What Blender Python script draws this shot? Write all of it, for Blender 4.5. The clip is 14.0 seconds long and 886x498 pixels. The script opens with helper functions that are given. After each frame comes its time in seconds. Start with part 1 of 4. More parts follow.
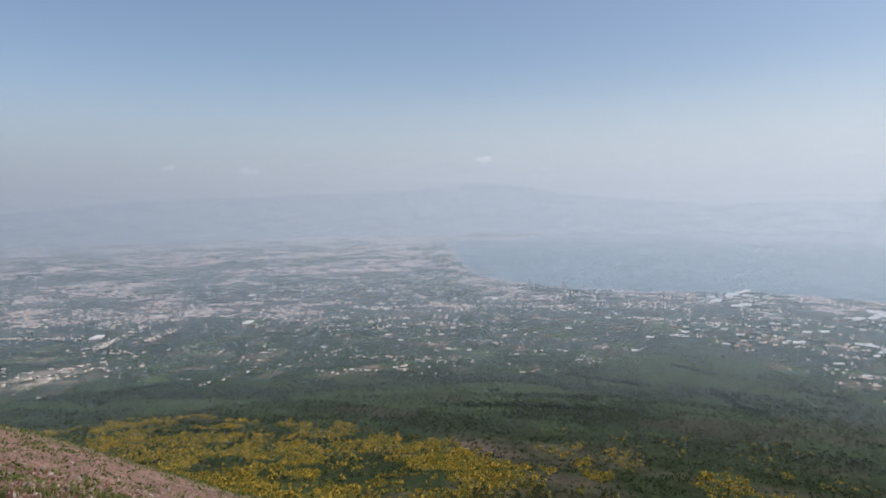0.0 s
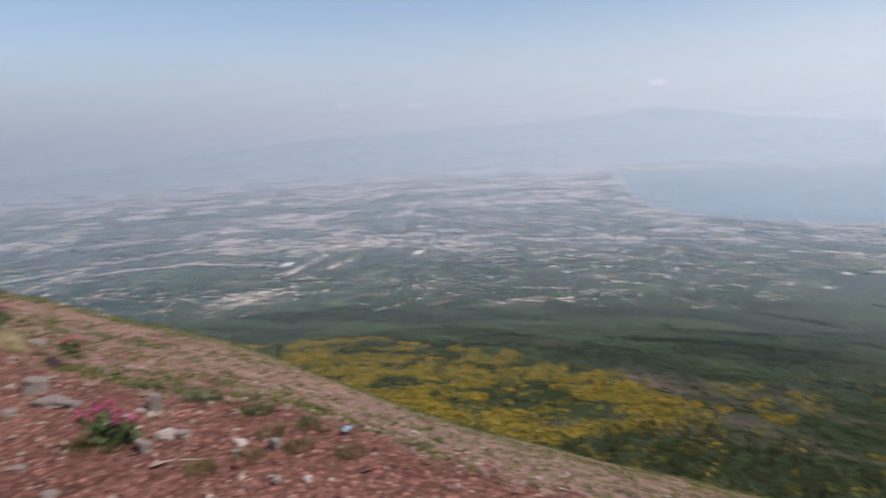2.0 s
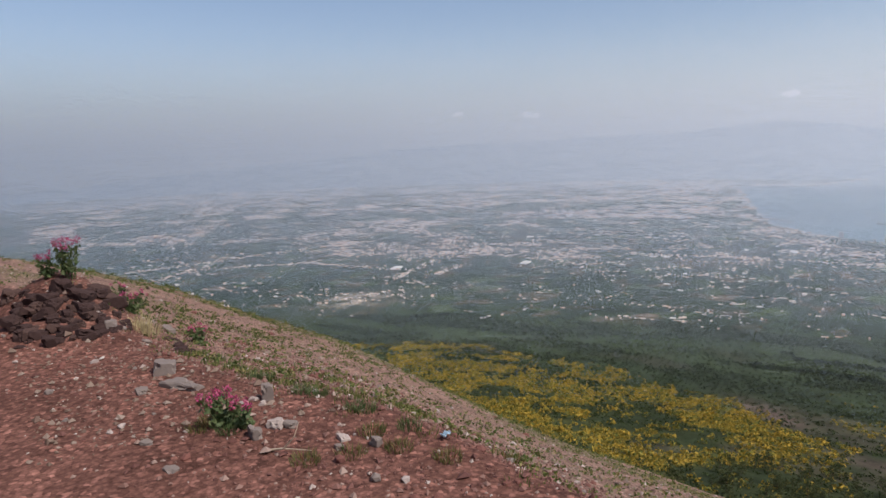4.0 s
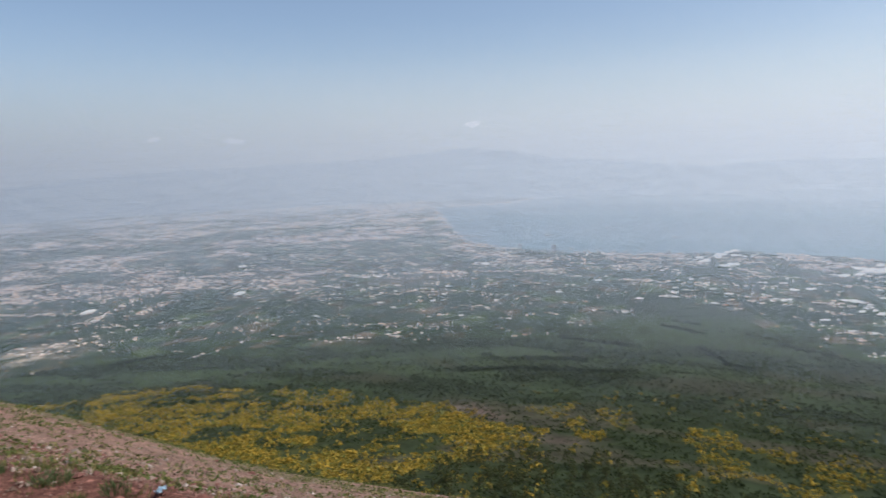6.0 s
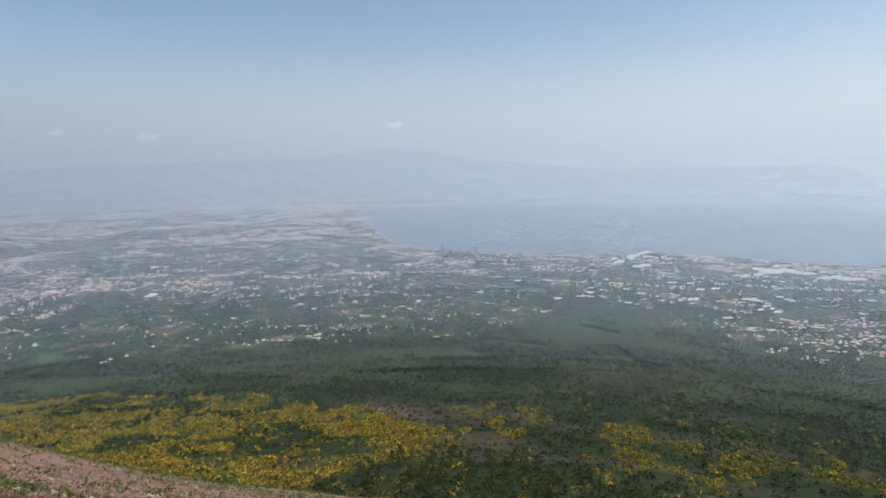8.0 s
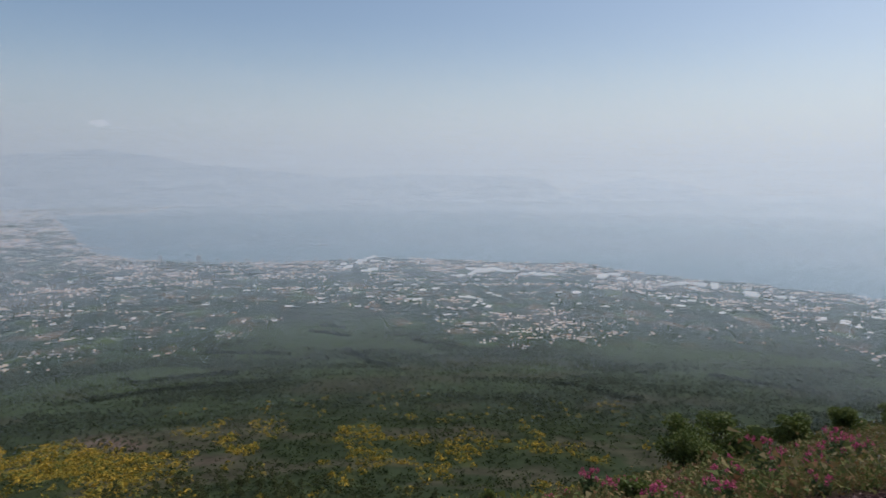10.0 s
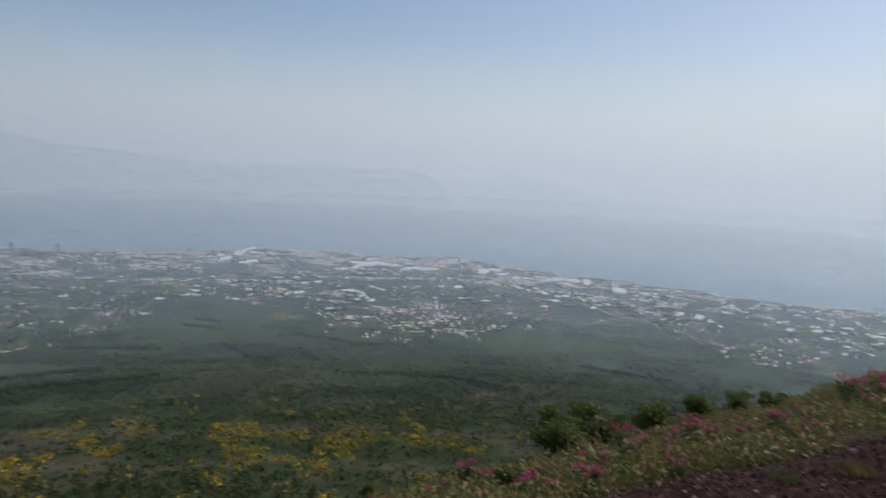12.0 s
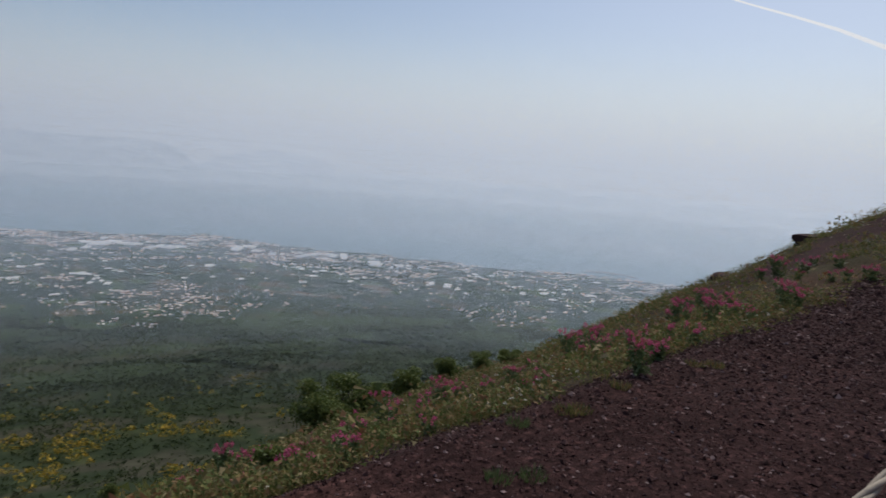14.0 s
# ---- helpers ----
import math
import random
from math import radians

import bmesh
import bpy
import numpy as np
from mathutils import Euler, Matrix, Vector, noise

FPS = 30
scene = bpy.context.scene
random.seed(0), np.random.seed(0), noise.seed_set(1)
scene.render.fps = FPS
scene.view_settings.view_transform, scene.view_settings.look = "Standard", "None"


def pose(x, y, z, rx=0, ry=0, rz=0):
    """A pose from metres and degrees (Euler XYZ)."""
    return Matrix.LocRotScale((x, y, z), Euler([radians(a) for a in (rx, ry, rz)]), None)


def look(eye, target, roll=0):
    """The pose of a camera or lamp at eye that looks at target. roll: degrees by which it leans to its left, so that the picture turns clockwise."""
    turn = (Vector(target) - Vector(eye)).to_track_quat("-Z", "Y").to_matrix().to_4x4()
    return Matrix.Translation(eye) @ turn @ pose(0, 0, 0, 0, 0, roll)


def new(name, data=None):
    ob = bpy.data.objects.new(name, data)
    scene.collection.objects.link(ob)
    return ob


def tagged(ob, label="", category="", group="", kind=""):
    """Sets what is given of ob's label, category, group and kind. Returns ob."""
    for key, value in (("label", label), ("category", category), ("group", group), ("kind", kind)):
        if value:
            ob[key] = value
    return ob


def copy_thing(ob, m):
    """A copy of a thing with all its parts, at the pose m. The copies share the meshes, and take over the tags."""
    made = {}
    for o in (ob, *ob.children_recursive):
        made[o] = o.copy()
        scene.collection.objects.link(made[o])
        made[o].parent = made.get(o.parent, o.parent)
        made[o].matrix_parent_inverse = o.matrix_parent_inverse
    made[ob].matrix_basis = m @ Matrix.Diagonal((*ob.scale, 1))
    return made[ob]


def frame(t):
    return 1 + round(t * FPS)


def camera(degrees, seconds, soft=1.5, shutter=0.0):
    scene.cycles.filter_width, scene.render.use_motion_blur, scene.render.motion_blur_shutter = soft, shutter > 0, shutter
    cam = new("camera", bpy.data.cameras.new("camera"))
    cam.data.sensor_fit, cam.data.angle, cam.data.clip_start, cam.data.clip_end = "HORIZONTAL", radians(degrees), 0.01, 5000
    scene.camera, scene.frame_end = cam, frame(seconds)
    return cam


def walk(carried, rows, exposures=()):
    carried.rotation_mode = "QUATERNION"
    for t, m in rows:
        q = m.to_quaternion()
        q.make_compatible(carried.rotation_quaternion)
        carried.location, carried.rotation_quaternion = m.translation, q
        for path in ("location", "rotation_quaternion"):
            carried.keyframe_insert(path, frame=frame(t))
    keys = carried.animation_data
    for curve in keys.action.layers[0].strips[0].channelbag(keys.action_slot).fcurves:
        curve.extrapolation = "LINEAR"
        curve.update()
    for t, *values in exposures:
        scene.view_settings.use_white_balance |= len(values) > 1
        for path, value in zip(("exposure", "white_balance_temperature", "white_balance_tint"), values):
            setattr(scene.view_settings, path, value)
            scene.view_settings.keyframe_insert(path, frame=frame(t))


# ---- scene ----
# The viewer stands on a trail on a volcano's flank (origin: the trail under the eye) and turns on the spot.
EYE = 1.65
cam = camera(67.5, 14.0, soft=1.5, shutter=0.6)
TURNS = [  # seconds, heading (clockwise from +y), tilt, lean, in degrees
    (0.0, -22.05, -4.54, -0.92),
    (0.5, -22.11, -6.07, -1.37),
    (1.0, -21.06, -6.98, -2.23),
    (1.5, -23.50, -10.13, -3.06),
    (2.0, -36.55, -9.97, -2.92),
    (2.2, -40.64, -9.70, -2.28),
    (4.3, -45.91, -8.85, -1.71),
    (4.5, -44.30, -8.49, -1.41),
    (5.0, -34.55, -7.79, -0.93),
    (5.5, -26.58, -7.57, -1.11),
    (6.0, -21.28, -7.45, -2.13),
    (6.5, -17.20, -8.32, -0.39),
    (7.0, -14.35, -7.99, -0.40),
    (7.5, -14.91, -7.92, -0.73),
    (8.0, -14.54, -7.56, -1.07),
    (8.5, -6.97, -6.09, 0.13),
    (9.0, -0.12, -6.14, -0.28),
    (9.2, 2.56, -6.38, -0.55),
    (11.3, 13.95, -7.36, 2.40),
    (11.5, 15.29, -7.03, 2.47),
    (12.0, 18.77, -7.42, 2.75),
    (12.5, 26.94, -9.18, 3.84),
    (13.0, 32.70, -8.62, 4.18),
    (13.5, 36.48, -8.50, 4.03),
    (14.0, 39.85, -8.25, 4.57),
]


def heading(t, yaw, tilt, lean):
    a, e = radians(yaw), radians(tilt)
    eye = Vector((0.0, 0.0, EYE))
    way = Vector((math.sin(a) * math.cos(e), math.cos(a) * math.cos(e), math.sin(e)))
    return t, look(eye, eye + way * 10, lean)


walk(cam, [heading(*row) for row in TURNS], exposures=[(0.0, 0.06, 6550, 11), (0.5, 0.16, 6550, 11), (1.0, 0.2, 6550, 12), (2.0, 0.26, 6600, 14), (3.2, 0.2, 6700, 14), (4.5, 0.1, 6700, 15), (5.5, 0.16, 6600, 12), (7.5, 0.17, 6500, 9), (8.2, 0.08, 6500, 9), (9.2, -0.15, 6500, 9), (12.0, -0.21, 6500, 10), (14.0, -0.34, 6500, 11)])

# ---- world and sun ----
SUN_AZ, SUN_EL = 74.0, 55.0
world = bpy.data.worlds.new("sky")
scene.world = world
world.use_nodes = True
wn = world.node_tree.nodes
sky = wn.new("ShaderNodeTexSky")
sky.sky_type = "NISHITA"
sky.sun_disc = False
sky.sun_elevation, sky.sun_rotation = radians(SUN_EL), radians(SUN_AZ)
sky.altitude, sky.air_density, sky.dust_density, sky.ozone_density = 900, 1.0, 4.0, 1.2
world.node_tree.links.new(sky.outputs[0], wn["Background"].inputs[0])
wn["Background"].inputs[1].default_value = 0.128
sun_data = bpy.data.lights.new("sun", "SUN")
sun_data.energy, sun_data.angle, sun_data.color = 3.2, radians(0.55), (1.0, 0.96, 0.9)
sun = new("sun", sun_data)
sa, se = radians(SUN_AZ), radians(SUN_EL)
sun.matrix_world = look((math.sin(sa) * math.cos(se) * 900, math.cos(sa) * math.cos(se) * 900, math.sin(se) * 900), (0, 0, 0))

# ---- numbers: noise, relief ----
rng = np.random.default_rng(7)
LATTICE = rng.random((256, 256))


def value_noise(x, y):
    x, y = np.asarray(x, float), np.asarray(y, float)
    i, j = np.floor(x).astype(int), np.floor(y).astype(int)
    u, v = x - i, y - j
    u, v = u * u * (3 - 2 * u), v * v * (3 - 2 * v)
    a, b = LATTICE[i % 256, j % 256], LATTICE[(i + 1) % 256, j % 256]
    c, d = LATTICE[i % 256, (j + 1) % 256], LATTICE[(i + 1) % 256, (j + 1) % 256]
    return (a * (1 - u) + b * u) * (1 - v) + (c * (1 - u) + d * u) * v


def fbm(x, y, octaves=4):
    total, amp, norm = 0.0, 1.0, 0.0
    for k in range(octaves):
        total = total + amp * value_noise(x * 2 ** k + 17.3 * k, y * 2 ** k - 9.1 * k)
        norm, amp = norm + amp, amp * 0.5
    return total / norm


def smooth(a, b, x):
    t = np.clip((np.asarray(x, float) - a) / (b - a), 0, 1)
    return t * t * (3 - 2 * t)


# Skyline of the cone's flank: heading and elevation, in degrees.
SKYLINE_AZ = [-180, -130, -100, -85, -76, -69, -62, -55.6, -48, -41, -35, -29, -23, -13, 0, 8, 15.5, 28, 34.5, 41, 46.7, 53, 59, 64, 69.7, 73.2, 85, 100, 130, 180]
SKYLINE_EL = [24, 16, 1, -5.5, -8.2, -10.6, -13.7, -16.2, -20, -23.2, -25.3, -26.6, -27.8, -28.8, -29.5, -29.3, -27.9, -24.2, -22.1, -19.0, -17, -13.5, -9.9, -7.2, -3.4, -1.4, 4, 9, 17, 24]
SKYLINE_TAN = np.tan(np.radians(np.array(SKYLINE_EL) - 0.35 * (np.array(SKYLINE_AZ) > 10)))
# Long profile of the mountain's foot: distance and slope of the line of sight.
FOOT_R = [0, 60, 120, 180, 280, 420, 620, 900, 1250, 1e5]
FOOT_TAN = [-0.9, -0.74, -0.64, -0.53, -0.43, -0.335, -0.268, -0.205, -0.1525, -0.1525]
SEA = -190.0
H_SEA = EYE - SEA
COAST_AZ = np.array([-22.6, -22.1, -21.4, -20.2, -19.2, -16, -11.5, -4, 3.3, 10, 14, 18, 20.3, 26.6, 36, 46, 53, 58.6, 80])
COAST_EL = np.array([-2.6, -3.44, -4.36, -5.9, -6.83, -7.5, -7.9, -8.17, -7.86, -8.06, -8.28, -8.2, -8.08, -8.9, -9.2, -9.46, -9.21, -9.24, -9.2])


def coast_r(az):
    el = np.interp(az, COAST_AZ, COAST_EL)
    r = H_SEA / np.tan(np.radians(-el))
    r = r * (1 + 0.02 * (fbm(az * 1.1 + 50, az * 0.0 + 3.3, 3) - 0.5))
    return np.where(az < -22.6, 1e5, r)


def lip(az):
    """Distance from the eye's foot to the trail's edge."""
    c = np.cos(np.radians(az))
    s = np.sin(np.radians(az))
    ahead = 2.5 / np.maximum(c - 0.09 * np.maximum(s, 0) + 0.085 * np.maximum(-s, 0) * smooth(50, 66, -np.asarray(az, float)), 0.02)
    behind = 2.0 / np.maximum(-c, 0.02)
    return np.clip(np.where(c > 0, ahead, behind), 0, 13.0)


def relief(az, r):
    """Ground height at a heading (degrees) and distance."""
    az, r = np.broadcast_arrays(np.asarray(az, float), np.asarray(r, float))
    x, y = r * np.sin(np.radians(az)), r * np.cos(np.radians(az))
    sil = np.interp(az, SKYLINE_AZ, SKYLINE_TAN)
    rl, rs = lip(az), 42.0
    t_lip = -EYE / rl
    u = np.clip(np.log(np.maximum(r, 1e-3) / rl) / np.log(rs / rl), 0, 1)
    rise = t_lip + (sil - t_lip) * (1 - (1 - u) ** 2)
    past = sil - 0.08 * np.log(np.maximum(r, rs) / rs) ** 2
    flank = np.where(r < rs, rise, past)
    foot = np.interp(r, FOOT_R, FOOT_TAN) * (1 + 0.012 * (fbm(x / 60 + 3, y / 60, 3) - 0.5))
    tan = np.where(r > 60, np.maximum(flank, foot), flank)
    z = EYE + r * tan
    z = np.where(r < rl, 0.0, z)
    z = np.where(r > 1000, np.maximum(z, SEA + 1.0), z)
    # roughness of the ground
    z = z + np.where(r < 120, (fbm(x / 1.7, y / 1.7, 4) - 0.5) * 0.16 * smooth(0.5, 4, r) * (1 + smooth(8, 40, r)), 0)
    z = z + np.where(r > 70, (fbm(x / 35, y / 35, 4) - 0.5) * 3.0 * smooth(120, 300, r) * (1 - smooth(800, 1200, r)), 0)
    # a rubble hump beside the trail
    z = z + 0.5 * np.exp(-(((x + 7.5) / 0.9) ** 2 + ((y - 1.85) / 0.6) ** 2))
    # sea bed beyond the shore; the far shore and its plain rise again
    bay = (r > coast_r(az)) & ~((az < -8.0) & (r > 2850 * (1 + 0.3 * smooth(-17, -9, az)))) & (r > 900) & (np.abs(az) < 100)
    return np.where(bay, SEA - 2.5, z)


def spot(az, el):
    """Where the line of sight at that heading and elevation meets the mountain's foot or the plain."""
    rr = np.geomspace(70, 4800, 900)
    t = (relief(np.full_like(rr, az), rr) - EYE) / rr
    k = int(np.argmax(t >= math.tan(radians(el))))
    r = rr[k]
    return r * math.sin(radians(az)), r * math.cos(radians(az)), float(relief(az, r))


def ground_at(x, y):
    return relief(np.degrees(np.arctan2(x, y)), np.hypot(x, y))


# ---- meshes ----
def mesh_of(name, verts, faces, material, smooth_shade=False):
    """A mesh from arrays: verts (n, 3), faces (m, 3 or 4)."""
    verts, faces = np.asarray(verts, np.float32), np.asarray(faces, np.int32)
    me = bpy.data.meshes.new(name)
    m, k = faces.shape
    me.vertices.add(len(verts))
    me.vertices.foreach_set("co", verts.ravel())
    me.loops.add(m * k)
    me.loops.foreach_set("vertex_index", faces.ravel())
    me.polygons.add(m)
    me.polygons.foreach_set("loop_start", np.arange(0, m * k, k, dtype=np.int32))
    me.polygons.foreach_set("use_smooth", np.full(m, smooth_shade))
    me.update(calc_edges=True)
    me.materials.append(material)
    return me


def array_thing(name, verts, faces, material, smooth_shade=False):
    return new(name, mesh_of(name, verts, faces, material, smooth_shade))


def part(name, bm, material, parent=None, label="", shade=False):
    """Links a bmesh as one mesh object, under a thing or a part."""
    me = bpy.data.meshes.new(name)
    bm.to_mesh(me)
    bm.free()
    me.materials.append(material)
    if shade:
        for p in me.polygons:
            p.use_smooth = True
    ob = new(name, me)
    ob.parent = parent
    return tagged(ob, label)


# ---- materials ----
def material(name, rough=0.9, spec=0.2):
    m = bpy.data.materials.new(name)
    m.use_nodes = True
    b = m.node_tree.nodes["Principled BSDF"]
    b.inputs["Roughness"].default_value = rough
    b.inputs["Specular IOR Level"].default_value = spec
    return m, m.node_tree.nodes, m.node_tree.links, b


def mix_color(n, l, fac, a, b, mode="MIX"):
    k = n.new("ShaderNodeMix")
    k.data_type, k.blend_type = "RGBA", mode
    for socket, value in ((k.inputs[0], fac), (k.inputs[6], a), (k.inputs[7], b)):
        if isinstance(value, bpy.types.NodeSocket):
            l.new(value, socket)
        else:
            socket.default_value = value if not isinstance(value, tuple) else (*value[:3], 1)
    return k.outputs[2]


def ramp(n, l, fac, stops, step=False):
    k = n.new("ShaderNodeValToRGB")
    if step:
        k.color_ramp.interpolation = "CONSTANT"
    e = k.color_ramp.elements
    while len(e) < len(stops):
        e.new(0.5)
    for q, (p, c) in zip(e, stops):
        q.position = p
        q.color = (*c, 1) if isinstance(c, tuple) else (c, c, c, 1)
    l.new(fac, k.inputs[0])
    return k.outputs[0]


def noise_node(n, l, scale, detail=4, rough=0.6, coord=None):
    k = n.new("ShaderNodeTexNoise")
    k.inputs["Scale"].default_value, k.inputs["Detail"].default_value, k.inputs["Roughness"].default_value = scale, detail, rough
    if coord:
        l.new(coord, k.inputs["Vector"])
    return k.outputs["Fac"]


def world_place(n):
    return n.new("ShaderNodeNewGeometry").outputs["Position"]


def relief_bump(n, l, b, height, strength, distance):
    k = n.new("ShaderNodeBump")
    k.inputs["Strength"].default_value, k.inputs["Distance"].default_value = strength, distance
    l.new(height, k.inputs["Height"])
    l.new(k.outputs[0], b.inputs["Normal"])


def plain(name, color, rough=0.85, scale=8.0, vary=0.35, spec=0.2, bump=0.0):
    """A surface of one colour with grain at two scales."""
    m, n, l, b = material(name, rough, spec)
    at = n.new("ShaderNodeTexCoord").outputs["Object"]
    f = noise_node(n, l, scale, 5, 0.65, at)
    g = noise_node(n, l, scale * 0.13, 3, 0.5, at)
    dark = tuple(c * (1 - vary) for c in color)
    light = tuple(min(c * (1 + vary), 1) for c in color)
    c = mix_color(n, l, f, dark, light)
    c = mix_color(n, l, ramp(n, l, g, [(0.35, 0.0), (0.7, 0.5)]), c, tuple(x * 0.75 for x in color))
    l.new(c, b.inputs["Base Color"])
    if bump:
        relief_bump(n, l, b, f, 0.6, bump)
    return m


def islands(name, stops, rough=0.8, spec=0.15, through_light=0.0):
    """Each separate piece of the mesh takes a colour of its own from the stops."""
    m, n, l, b = material(name, rough, spec)
    g = n.new("ShaderNodeNewGeometry")
    c = ramp(n, l, g.outputs["Random Per Island"], stops)
    f = noise_node(n, l, 0.06, 3, 0.5, g.outputs["Position"])
    c = mix_color(n, l, ramp(n, l, f, [(0.42, 0.0), (0.7, 0.3)]), c, (0.03, 0.045, 0.02), "MIX") if through_light else c
    l.new(c, b.inputs["Base Color"])
    if through_light:
        t = n.new("ShaderNodeBsdfTranslucent")
        l.new(c, t.inputs[0])
        x = n.new("ShaderNodeMixShader")
        x.inputs[0].default_value = through_light
        l.new(b.outputs[0], x.inputs[1])
        l.new(t.outputs[0], x.inputs[2])
        l.new(x.outputs[0], n["Material Output"].inputs[0])
    return m


def clumped(name, stops, scale, through_light=0.2):
    """Foliage whose colour changes from clump to clump, and a little from leaf to leaf."""
    m, n, l, b = material(name, 0.85, 0.1)
    g = n.new("ShaderNodeNewGeometry")
    mix = n.new("ShaderNodeMix")
    mix.inputs[0].default_value = 0.3
    l.new(noise_node(n, l, scale, 3, 0.6, g.outputs["Position"]), mix.inputs[2])
    l.new(g.outputs["Random Per Island"], mix.inputs[3])
    c = ramp(n, l, mix.outputs[0], stops)
    l.new(c, b.inputs["Base Color"])
    t, x = n.new("ShaderNodeBsdfTranslucent"), n.new("ShaderNodeMixShader")
    l.new(c, t.inputs[0])
    x.inputs[0].default_value = through_light
    l.new(b.outputs[0], x.inputs[1])
    l.new(t.outputs[0], x.inputs[2])
    l.new(x.outputs[0], n["Material Output"].inputs[0])
    return m


def ground_material():
    m, n, l, b = material("ground", 0.97, 0.05)
    at = world_place(n)
    tone = n.new("ShaderNodeAttribute")
    tone.attribute_name = "tone"
    land = n.new("ShaderNodeAttribute")
    land.attribute_name = "land"
    split = n.new("ShaderNodeSeparateColor")
    l.new(land.outputs["Color"], split.inputs[0])
    # loose scoria: coarse and fine grain
    fine = noise_node(n, l, 14.0, 6, 0.75, at)
    coarse = noise_node(n, l, 1.1, 4, 0.6, at)
    c = mix_color(n, l, 1.0, tone.outputs["Color"], ramp(n, l, fine, [(0.3, 0.56), (0.5, 0.96), (0.7, 1.48)]), "MULTIPLY")
    c = mix_color(n, l, 1.0, c, ramp(n, l, coarse, [(0.3, 0.72), (0.7, 1.25)]), "MULTIPLY")
    bits = n.new("ShaderNodeTexVoronoi")
    bits.inputs["Scale"].default_value = 34.0
    l.new(at, bits.inputs["Vector"])
    shade = n.new("ShaderNodeSeparateColor")
    l.new(bits.outputs["Color"], shade.inputs[0])
    c = mix_color(n, l, 1.0, c, ramp(n, l, shade.outputs[0], [(0.0, 0.6), (0.5, 0.88), (0.88, 1.2), (1.0, 1.95)]), "MULTIPLY")
    c = mix_color(n, l, 1.0, c, ramp(n, l, bits.outputs["Distance"], [(0.25, 1.05), (0.6, 0.8)]), "MULTIPLY")
    # scrub and forest floor, metres across
    patch = noise_node(n, l, 0.09, 6, 0.7, at)
    g = mix_color(n, l, 1.0, tone.outputs["Color"], ramp(n, l, patch, [(0.3, 0.6), (0.5, 1.0), (0.7, 1.45)]), "MULTIPLY")
    c = mix_color(n, l, split.outputs[1], c, g)
    # farmland: a patchwork of fields with darker hedges
    stretch = n.new("ShaderNodeMapping")
    stretch.inputs["Scale"].default_value = (0.045, 0.03, 0.0)
    stretch.inputs["Rotation"].default_value = (0, 0, 0.5)
    l.new(at, stretch.inputs[0])
    cells = n.new("ShaderNodeTexVoronoi")
    cells.inputs["Scale"].default_value = 1.0
    l.new(stretch.outputs[0], cells.inputs["Vector"])
    pick = n.new("ShaderNodeSeparateColor")
    l.new(cells.outputs["Color"], pick.inputs[0])
    f = ramp(n, l, pick.outputs[0], [(0.0, (0.025, 0.04, 0.022)), (0.3, (0.04, 0.062, 0.03)), (0.5, (0.09, 0.122, 0.06)), (0.65, (0.03, 0.045, 0.025)), (0.8, (0.12, 0.105, 0.075)), (0.92, (0.2, 0.165, 0.125))], True)
    f = mix_color(n, l, ramp(n, l, noise_node(n, l, 0.02, 4, 0.65, at), [(0.42, 0.0), (0.6, 0.85)]), f, (0.028, 0.046, 0.025))
    f = mix_color(n, l, 1.0, f, ramp(n, l, noise_node(n, l, 0.25, 4, 0.7, at), [(0.3, 0.6), (0.7, 1.4)]), "MULTIPLY")
    c = mix_color(n, l, split.outputs[0], c, f)
    # streets and yards of the towns
    u = ramp(n, l, noise_node(n, l, 0.12, 5, 0.7, at), [(0.38, (0.04, 0.055, 0.035)), (0.52, (0.1, 0.1, 0.085)), (0.68, (0.24, 0.215, 0.19))])
    c = mix_color(n, l, split.outputs[2], c, u)
    l.new(c, b.inputs["Base Color"])
    relief_bump(n, l, b, fine, 0.7, 0.03)
    return m


def water_material():
    m, n, l, b = material("sea_water", 0.3, 0.35)
    at = world_place(n)
    f = noise_node(n, l, 0.004, 4, 0.6, at)
    l.new(ramp(n, l, f, [(0.3, (0.03, 0.1, 0.13)), (0.7, (0.04, 0.125, 0.16))]), b.inputs["Base Color"])
    relief_bump(n, l, b, noise_node(n, l, 0.5, 4, 0.7, at), 0.1, 0.1)
    return m


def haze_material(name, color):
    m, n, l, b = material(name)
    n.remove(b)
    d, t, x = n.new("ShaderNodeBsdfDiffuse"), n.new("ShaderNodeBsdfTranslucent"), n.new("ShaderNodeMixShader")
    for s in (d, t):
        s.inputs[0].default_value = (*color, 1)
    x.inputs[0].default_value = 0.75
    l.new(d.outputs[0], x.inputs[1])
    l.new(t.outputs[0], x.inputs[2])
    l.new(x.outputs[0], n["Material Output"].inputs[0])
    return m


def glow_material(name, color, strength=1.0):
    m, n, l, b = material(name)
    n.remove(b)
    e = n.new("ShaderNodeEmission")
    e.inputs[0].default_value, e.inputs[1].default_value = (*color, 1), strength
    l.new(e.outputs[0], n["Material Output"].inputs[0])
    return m


